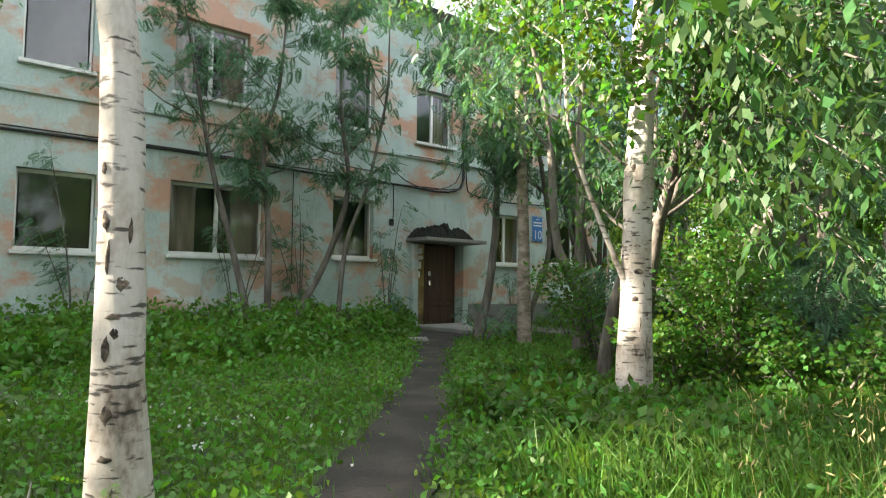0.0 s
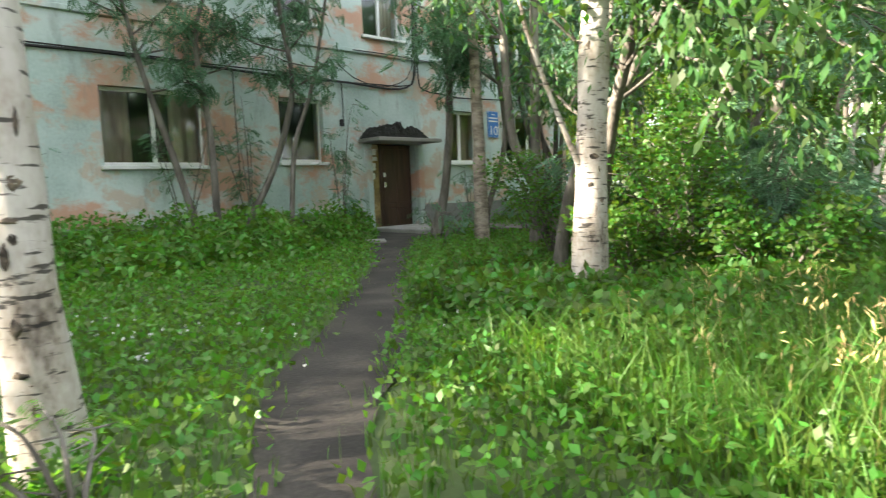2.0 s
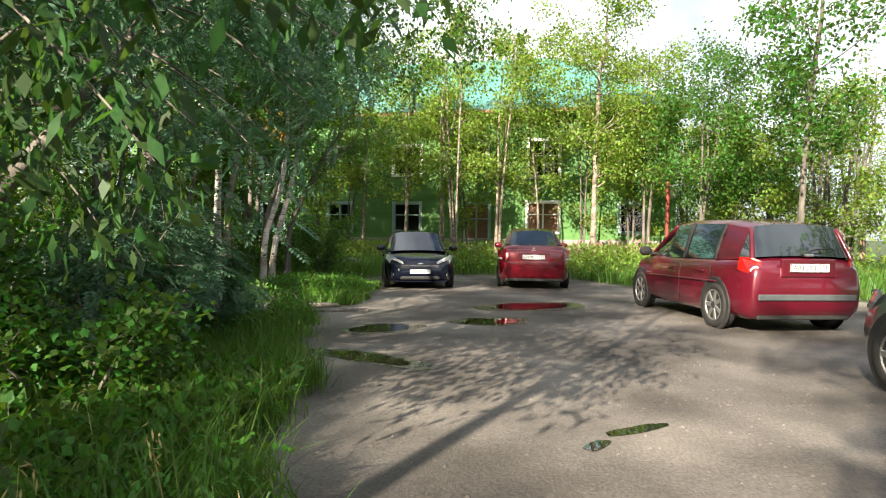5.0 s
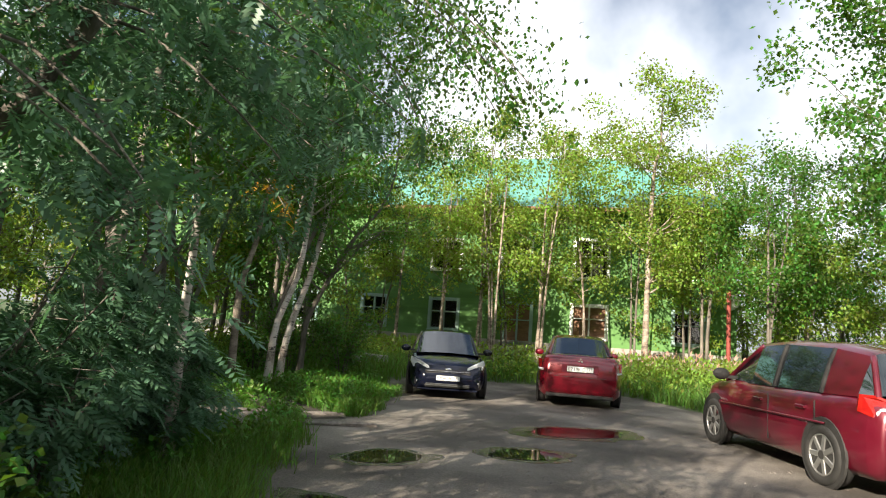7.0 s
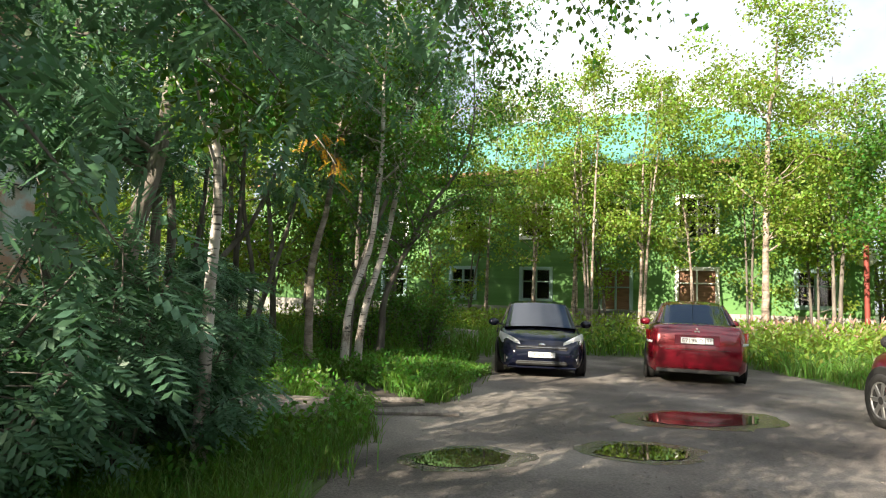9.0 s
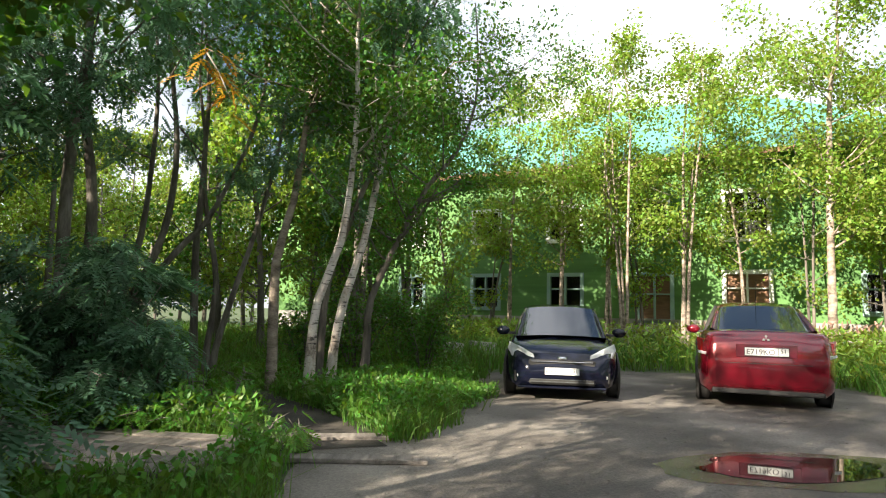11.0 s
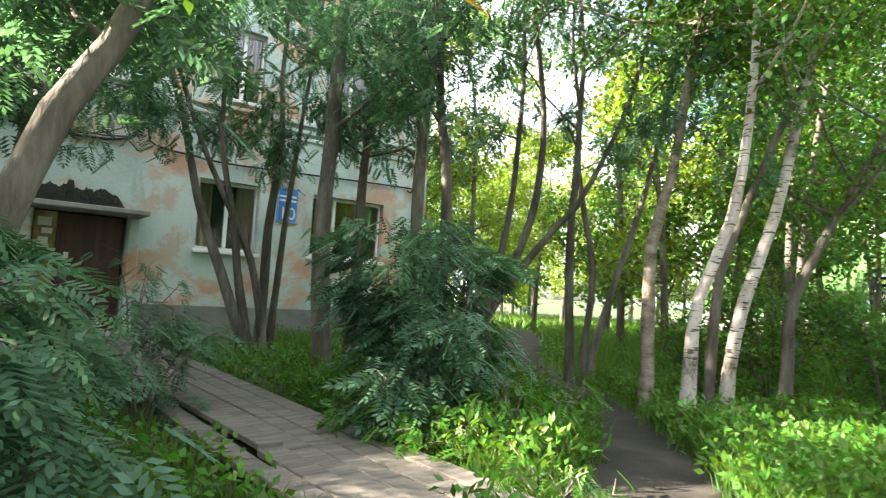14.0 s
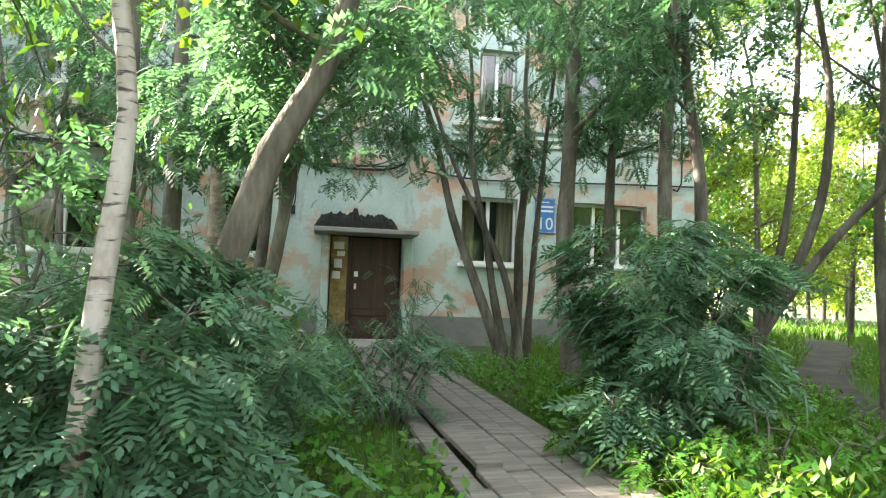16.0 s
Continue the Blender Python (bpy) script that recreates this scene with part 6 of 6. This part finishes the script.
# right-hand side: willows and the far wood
for k, (x, y, h, reach, n_, mat) in enumerate(((23, -10.5, 4.6, 2.0, 5200, "lit_leaf"), (19.5, -10.8, 4.4, 2.0, 5200, "lit_leaf"), (26.5, -9, 5.0, 2.2, 5200, "lit_leaf"), (30, -11, 6.5, 2.6, 4600, "lit_leaf"), (34, -13, 8, 3.0, 4200, "lit_leaf"), (40, -16, 9, 3.4, 4200, "lit_leaf"), (37, -8.5, 7.0, 2.6, 4200, "lit_leaf"), (25, -14, 6.5, 2.6, 4600, "leaf"), (46, -10, 9, 3.4, 3600, "lit_leaf"), (48, -22, 10, 3.6, 3600, "lit_leaf"), (30, -19, 8, 3.2, 4200, "leaf"), (44, 16, 9, 3, 3600, "lit_leaf"), (50, 6, 11, 3.4, 3600, "lit_leaf"), (20, -15, 6.5, 2.6, 4200, "leaf"), (35, -7.4, 5.0, 2.4, 5200, "lit_leaf"), (39, -7.0, 6.5, 2.8, 5200, "lit_leaf"), (36, -10.5, 5.5, 2.6, 5200, "lit_leaf"), (44, -6.5, 8.0, 3.2, 5200, "lit_leaf"), (32, -9.0, 3.6, 2.2, 5200, "leaf"))):
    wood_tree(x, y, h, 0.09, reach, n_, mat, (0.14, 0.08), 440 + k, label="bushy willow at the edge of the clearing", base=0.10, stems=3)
wood_tree(22.6, -7.2, 10.0, 0.09, 3.4, 9500, "leaf", (0.14, 0.10), 470, label="tall tree with dark boughs behind the parked cars", base=0.33, stems=1)
# unseen trees added behind and to the sunny side, to cast shade on the track
for k, (x, y, h) in enumerate(((-7.5, 7.0, 8.0), (-11, 1.5, 8.5), (-9.5, 6.4, 8), (-4.2, 8.2, 6.0), (-14, 4, 9), (-2.8, -1.0, 8.0), (-4.6, -0.3, 9.5), (-6.5, 0.0, 9.5), (-6.0, -1.2, 8.5), (-3.5, -1.8, 8.0))):
    wood_tree(x, y, h, 0.11, 2.3, 8000, "leaf", (0.14, 0.105), 480 + k, "birch" if k % 2 else "bark", "birch added out of view to cast shade on track and grass", 0.36, 0.0, 1)
# two more, also added unseen, to shade the foot of the second birch
for k, (x, y, h) in enumerate(((-1.6, 7.4, 6.2), (-2.8, 8.2, 6.4))):
    wood_tree(x, y, h, 0.10, 1.8, 4200, "leaf", (0.10, 0.07), 490 + k, "birch", "birch added out of view to cast shade on track and grass", 0.5, 0.0, 1)
# row of trees on the far side of the track, behind the walker
for k in range(16):
    wood_tree(-11 + 2.1 * k, -13.0 - 3.5 * (k % 2) - rnd.uniform(0, 2), rnd.uniform(8, 11), 0.12, 3.0, 4200, "leaf", (0.20, 0.15), 500 + k, label="leafy tree along the far side of the track", base=0.12)
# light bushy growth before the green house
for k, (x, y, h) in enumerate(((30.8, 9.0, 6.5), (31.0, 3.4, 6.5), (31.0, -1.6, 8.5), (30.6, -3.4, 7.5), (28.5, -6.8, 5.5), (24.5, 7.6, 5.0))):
    wood_tree(x, y, h, 0.05, 1.7, 2800, "lit_leaf", (0.12, 0.09), 520 + k, label="light bushy young tree before the green house", base=0.14, stems=2)


def scar(root, x, y, radius, z, angle, w, h, seed, lift=0.006):
    """A torn, sunken-edged patch of dark bark wrapped on the trunk."""
    bm = bmesh.new()
    n = 9
    grid = []
    for i in range(n):
        row = []
        for j in range(n):
            u, v_ = i / (n - 1) * 2 - 1, j / (n - 1) * 2 - 1
            p = Vector((u, v_, seed))
            u2, v2 = u * (0.25 + 0.75 * (1 - v_ * v_)) + 0.45 * noise.noise(Vector((0, v_ * 1.8, seed))), v_ * (0.75 + 0.25 * (1 - u * u)) + 0.4 * noise.noise(Vector((u * 1.5, 3, seed)))
            edge = max(0.0, 1 - max(abs(u), abs(v_)) ** 4)
            a = angle + u2 * w / radius / 2
            r = radius + lift * edge * (1.3 + noise.noise(p * 4)) - 0.004 * (1 - edge)
            row.append(bm.verts.new((r * math.cos(a), r * math.sin(a), z + v2 * h / 2)))
        grid.append(row)
    for i in range(n - 1):
        for j in range(n - 1):
            bm.faces.new((grid[i][j], grid[i + 1][j], grid[i + 1][j + 1], grid[i][j + 1]))
    ob = part("bark_scar", bm, "scar", root, smooth=True)
    ob.location = (x, y, 0)
    return ob


for z, ang, w, h in ((0.98, -88, 0.075, 0.09), (0.86, -100, 0.10, 0.035), (0.74, -118, 0.045, 0.12), (0.80, -98, 0.05, 0.06), (1.18, -70, 0.025, 0.13), (1.22, -132, 0.05, 0.09), (1.42, -140, 0.04, 0.08), (0.50, -110, 0.06, 0.09), (0.34, -112, 0.09, 0.035), (0.30, -85, 0.06, 0.045), (0.22, -92, 0.03, 0.09), (1.08, -120, 0.02, 0.16)):
    scar(FIRST_BIRCH, 2.095 - 2.13 - 0.008 * (z - 0.6), 0.0, 0.103 - 0.013 * z, z + 0.13, radians(ang), w * 0.72, h * 0.8, z * 7 + ang)
for z, ang, w, h in ((0.62, -112, 0.06, 0.30), (0.2, -105, 0.10, 0.06), (0.5, -138, 0.05, 0.10), (0.78, -95, 0.05, 0.05), (1.02, -100, 0.04, 0.09), (1.32, -135, 0.09, 0.05), (1.72, -118, 0.10, 0.05), (1.95, -130, 0.06, 0.08), (0.08, -140, 0.12, 0.09), (1.62, -90, 0.04, 0.06), (1.12, -120, 0.10, 0.05), (0.9, -140, 0.08, 0.05), (1.5, -110, 0.08, 0.04), (0.35, -125, 0.09, 0.05)):
    scar(SECOND_BIRCH, 0.025, -0.015, 0.136 - 0.017 * z, z + 0.13, radians(ang), w, h, z * 5 + ang)


# ---- grass ----
def scatter(rng, n, x0, x1, y0, y1):
    p = np.stack([rng.uniform(x0, x1, n), rng.uniform(y0, y1, n), np.full(n, G)], 1)
    # ragged edges: the grass creeps over the margins of track and paths
    w = p.copy()
    w[:, 1] += 0.13 * np.sin(p[:, 0] * 2.3 + 1.0) + 0.10 * np.sin(p[:, 0] * 6.1) + rng.normal(0, 0.07, n) + 0.05
    w[:, 0] += 0.08 * np.sin(p[:, 1] * 3.7) + 0.06 * np.sin(p[:, 1] * 9.1 + 2.0) + rng.normal(0, 0.05, n)
    keep = ~in_poly(w, ROAD_POLY) & ~near_line(p + rng.normal(0, 0.10, (n, 3)), PATH_ONE, 0.02) & ~near_line(p + rng.normal(0, 0.09, (n, 3)), PATH_TWO, 0.08)
    keep &= ~((p[:, 1] > wall_y(p[:, 0]) - 0.05) & (p[:, 0] < 16.4) & (p[:, 1] < wall_y(p[:, 0]) + DEPTH))
    q = (p[:, :2] - np.array([A.x, A.y])) @ np.array([[along.x, across.x], [along.y, across.y]])
    keep &= ~((q[:, 0] > -0.3) & (q[:, 0] < length) & (np.abs(q[:, 1]) < 0.56))
    return p[keep]


def blades(rng, p, height, width):
    """Leaning blades, each of a broad lower and a tapered, bent upper piece."""
    n = len(p)
    a = rng.uniform(0, 2 * np.pi, n)
    side = np.stack([np.cos(a), np.sin(a), np.zeros(n)], 1)
    lean = np.stack([rng.normal(0, 0.3, n), rng.normal(0, 0.3, n), np.ones(n)], 1)
    h = (height * rng.uniform(0.45, 1.3, n))[:, None]
    w = width * rng.uniform(0.7, 1.3, (n, 1))
    mid = p + lean * h * [0.4, 0.4, 0.6]
    tip = p + lean * h * [1.3, 1.3, 0.95]
    return np.concatenate([np.stack([p - side * w / 2, p + side * w / 2, mid + side * w * 0.4, mid - side * w * 0.4], 1), np.stack([mid - side * w * 0.4, mid + side * w * 0.4, tip + side * w * 0.06, tip - side * w * 0.06], 1)])


rng = np.random.default_rng(3)
for x0, x1, y0, y1, n, h, w in ((-1.5, 6, -1.2, 5, 28000, 0.10, 0.007), (6, 13, -0.5, 7, 22000, 0.16, 0.009), (3.9, 8.2, -1.2, 1.4, 9000, 0.36, 0.008), (12.1, 15.6, 2.3, 5.3, 15000, 0.25, 0.011), (8, 13.2, 0.4, 3.3, 15000, 0.26, 0.008), (13, 19.5, 2.4, 8, 26000, 0.2, 0.011), (12.3, 19, 7, 16, 12000, 0.22, 0.015), (18, 32, -12, 12, 22000, 0.5, 0.025), (17.5, 22, -7, -1.5, 7000, 0.3, 0.015), (16, 34, 12, 30, 12000, 0.35, 0.04)):
    p = scatter(rng, n, x0, x1, y0, y1)
    q = blades(rng, p, h, w)
    tagged(part("grass", None, "grass", data=quads_mesh("grass", q, "grass")), "fresh green uncut grass", "grass", kind="stuff")


def patch(p, scale, level, seed):
    """Uneven patches: keeps points where a smooth noise is high."""
    v = np.sin(p[:, 0] * scale * 1.7 + seed) * np.cos(p[:, 1] * scale * 1.3 - seed) + np.sin(p[:, 0] * scale * 0.6 + p[:, 1] * scale * 0.9 + 2 * seed)
    return v > level


# clover and ground elder
p = scatter(rng, 68000, -2, 10, -0.6, 9)
p = p[~((p[:, 0] > 4.4) & (p[:, 1] < 1.4 + 0.2 * (p[:, 0] - 4.4)))]
p[:, 2] += rng.uniform(0.03, 0.13, len(p))
tagged(part("clover", None, "herb", data=quads_mesh("clover", leaf_quads(rng, p, 0.052, 0.044, -0.25), "herb")), "low green clover and ground elder", "herbs", kind="stuff")
# broad-leaved weeds at the foot of the second birch, canopy shade put into their dark green
p = scatter(rng, 24000, 4.5, 8.0, 0.7, 4.6)
p = p[patch(p, 1.3, -0.35, 4.0)]
p[:, 2] += rng.uniform(0.03, 0.34, len(p)) * np.interp(p[:, 1], [0.2, 1.2, 4.6], [0.5, 1.0, 0.8])
tagged(part("weeds", None, "leaf", data=quads_mesh("weeds", leaf_quads(rng, p, 0.085, 0.055, -0.1), "leaf")), "broad-leaved weeds round the birch, coloured dark for canopy shade", "herbs", kind="stuff")
# tall nettles along the house
p = scatter(rng, 62000, -5, 8.0, 5.5, 13.8)
edge = np.interp(p[:, 0], [-5, 2, 4, 6, 8], [5.6, 5.8, 6.4, 8.2, 11.5])
p = p[p[:, 1] > edge]
h = np.clip((p[:, 1] - np.interp(p[:, 0], [-5, 2, 4, 6, 8], [5.6, 5.8, 6.4, 8.2, 11.5])) * 0.6, 0.14, 0.62)
h *= 0.78 + 0.6 * np.sin(p[:, 0] * 2.3 + np.sin(p[:, 1] * 3.1)) * np.cos(p[:, 1] * 1.9)
p[:, 2] += rng.uniform(0.1, 1.0, len(p)) * h + 0.03
tagged(part("nettles", None, "herb", data=quads_mesh("nettles", leaf_quads(rng, p, 0.115, 0.07, 0.25), "herb")), "dense knee-high nettles below the windows", "herbs", kind="stuff")
# broad-leaved weeds in the shade and by the plank walk
p = scatter(rng, 60000, 8.5, 19, 2.2, 13.5)
p = p[patch(p, 1.1, 0.1, 2.0)]
p[:, 2] += rng.uniform(0.02, 0.3, len(p))
tagged(part("weeds", None, "herb", data=quads_mesh("weeds", leaf_quads(rng, p, 0.07, 0.04, 0.0), "herb")), "shaded green weeds under the trees", "herbs", kind="stuff")
p = scatter(rng, 26000, 12.8, 17.5, 2.6, 5.5)
p[:, 2] += rng.uniform(0.04, 0.27, len(p)) * (0.7 + 0.5 * np.sin(p[:, 0] * 3.1) * np.cos(p[:, 1] * 2.7))
tagged(part("weeds", None, "herb", data=quads_mesh("weeds", leaf_quads(rng, p, 0.09, 0.035, -0.2), "herb")), "leafy green weeds in the grass tongue", "herbs", kind="stuff")
p = scatter(rng, 22000, 11.8, 15.2, 2.6, 7.0)
p = p[(p[:, 0] < 13.8) | (p[:, 1] < 4.5)]
p[:, 2] += rng.uniform(0.04, 0.38, len(p))
tagged(part("weeds", None, "herb", data=quads_mesh("weeds", leaf_quads(rng, p, 0.075, 0.032, -0.2), "herb")), "fresh leafy weeds beside the plank walk", "herbs", kind="stuff")
p = scatter(rng, 9000, 3.6, 8.0, -0.7, 2.0)
p[:, 2] += rng.uniform(0.04, 0.3, len(p))
tagged(part("weeds", None, "herb", data=quads_mesh("weeds", leaf_quads(rng, p, 0.055, 0.024, -0.2), "herb")), "leafy weeds in the tall grass by the track", "herbs", kind="stuff")
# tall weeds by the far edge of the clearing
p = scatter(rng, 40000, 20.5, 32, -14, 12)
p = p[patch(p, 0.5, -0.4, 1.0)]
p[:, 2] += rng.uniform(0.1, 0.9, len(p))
# weeds in the same leaf colour with sunlight painted in
tagged(part("weeds", None, "lit_leaf", data=quads_mesh("weeds", leaf_quads(rng, p, 0.16, 0.06, -0.2), "lit_leaf")), "tall sunlit weeds before the green house", "herbs", kind="stuff")
p = scatter(rng, 520, 22, 26, -9, 1)
p[:, 2] += rng.uniform(0.6, 1.05, len(p))
tagged(part("fireweed_spikes", None, "pinkflower", data=quads_mesh("fireweed_spikes", leaf_quads(rng, p, 0.16, 0.05, -1.2), "pinkflower")), "faded pink fireweed spikes", "flowers", kind="stuff")
# seed heads in the tall grass by the track
heads = []
p = scatter(rng, 44, 4.2, 6.4, -0.9, 0.9)
for q in p:
    top = q + np.array([rng.normal(0, 0.08), rng.normal(0, 0.08), rng.uniform(0.4, 0.62)])
    side = np.array([0.003, 0.001, 0])
    heads.append(np.stack([q - side, q + side, top + side * 0.6, top - side * 0.6]))
    n = 10
    g_ = top + rng.normal(size=(n, 3)) * [0.02, 0.02, 0.05]
    heads += list(leaf_quads(rng, g_, 0.045, 0.008, 0.6))
tagged(part("seed_heads", None, "straw", data=quads_mesh("seed_heads", np.array(heads), "straw")), "straw-yellow grass seed heads", "grass", kind="stuff")
# white clover flowers
p = scatter(rng, 420, -1, 6.5, -0.3, 5)
p = p[patch(p, 1.6, 0.2, 0.5)]
p[:, 2] += rng.uniform(0.08, 0.15, len(p))
q = np.concatenate([leaf_quads(rng, p, 0.022, 0.018, -0.5) for k in range(4)])
tagged(part("clover_flowers", None, "flower", data=quads_mesh("clover_flowers", q, "flower")), "small white clover flowers", "flowers", kind="stuff")
# fallen leaves and stones on the track and paths
def stones(rng, n, x0, x1, y0, y1, size, where):
    p = np.stack([rng.uniform(x0, x1, n), rng.uniform(y0, y1, n), np.full(n, G)], 1)
    p = p[where(p)]
    verts, faces = [], []
    for c in p:
        s = size * rng.uniform(0.4, 1.4)
        b = len(verts)
        ring = [(c[0] + s * math.cos(a + c[0]) * rng.uniform(0.7, 1.1), c[1] + s * math.sin(a + c[0]) * rng.uniform(0.7, 1.1), c[2] + 0.001) for a in (0, 1.25, 2.5, 3.8, 5.0)]
        verts += ring + [(c[0] + s * 0.15, c[1] - s * 0.1, c[2] + s * rng.uniform(0.35, 0.7))]
        faces += [(b + k, b + (k + 1) % 5, b + 5) for k in range(5)]
    return verts, faces


v, f = stones(rng, 5000, 3, 19, -6, 4, 0.014, lambda p: in_poly(p, ROAD_POLY))
tagged(part("gravel_stones", None, "gravel", data=mesh_from("gravel_stones", v, f, "gravel", False)), "loose grey stones on the track", "gravel", kind="stuff")
v, f = stones(rng, 2500, 2, 9, -0.5, 12, 0.010, lambda p: near_line(p, PATH_ONE, -0.05))
tagged(part("path_grit", None, "gravel", data=mesh_from("path_grit", v, f, "gravel", False)), "grit on the trodden path", "gravel", kind="stuff")
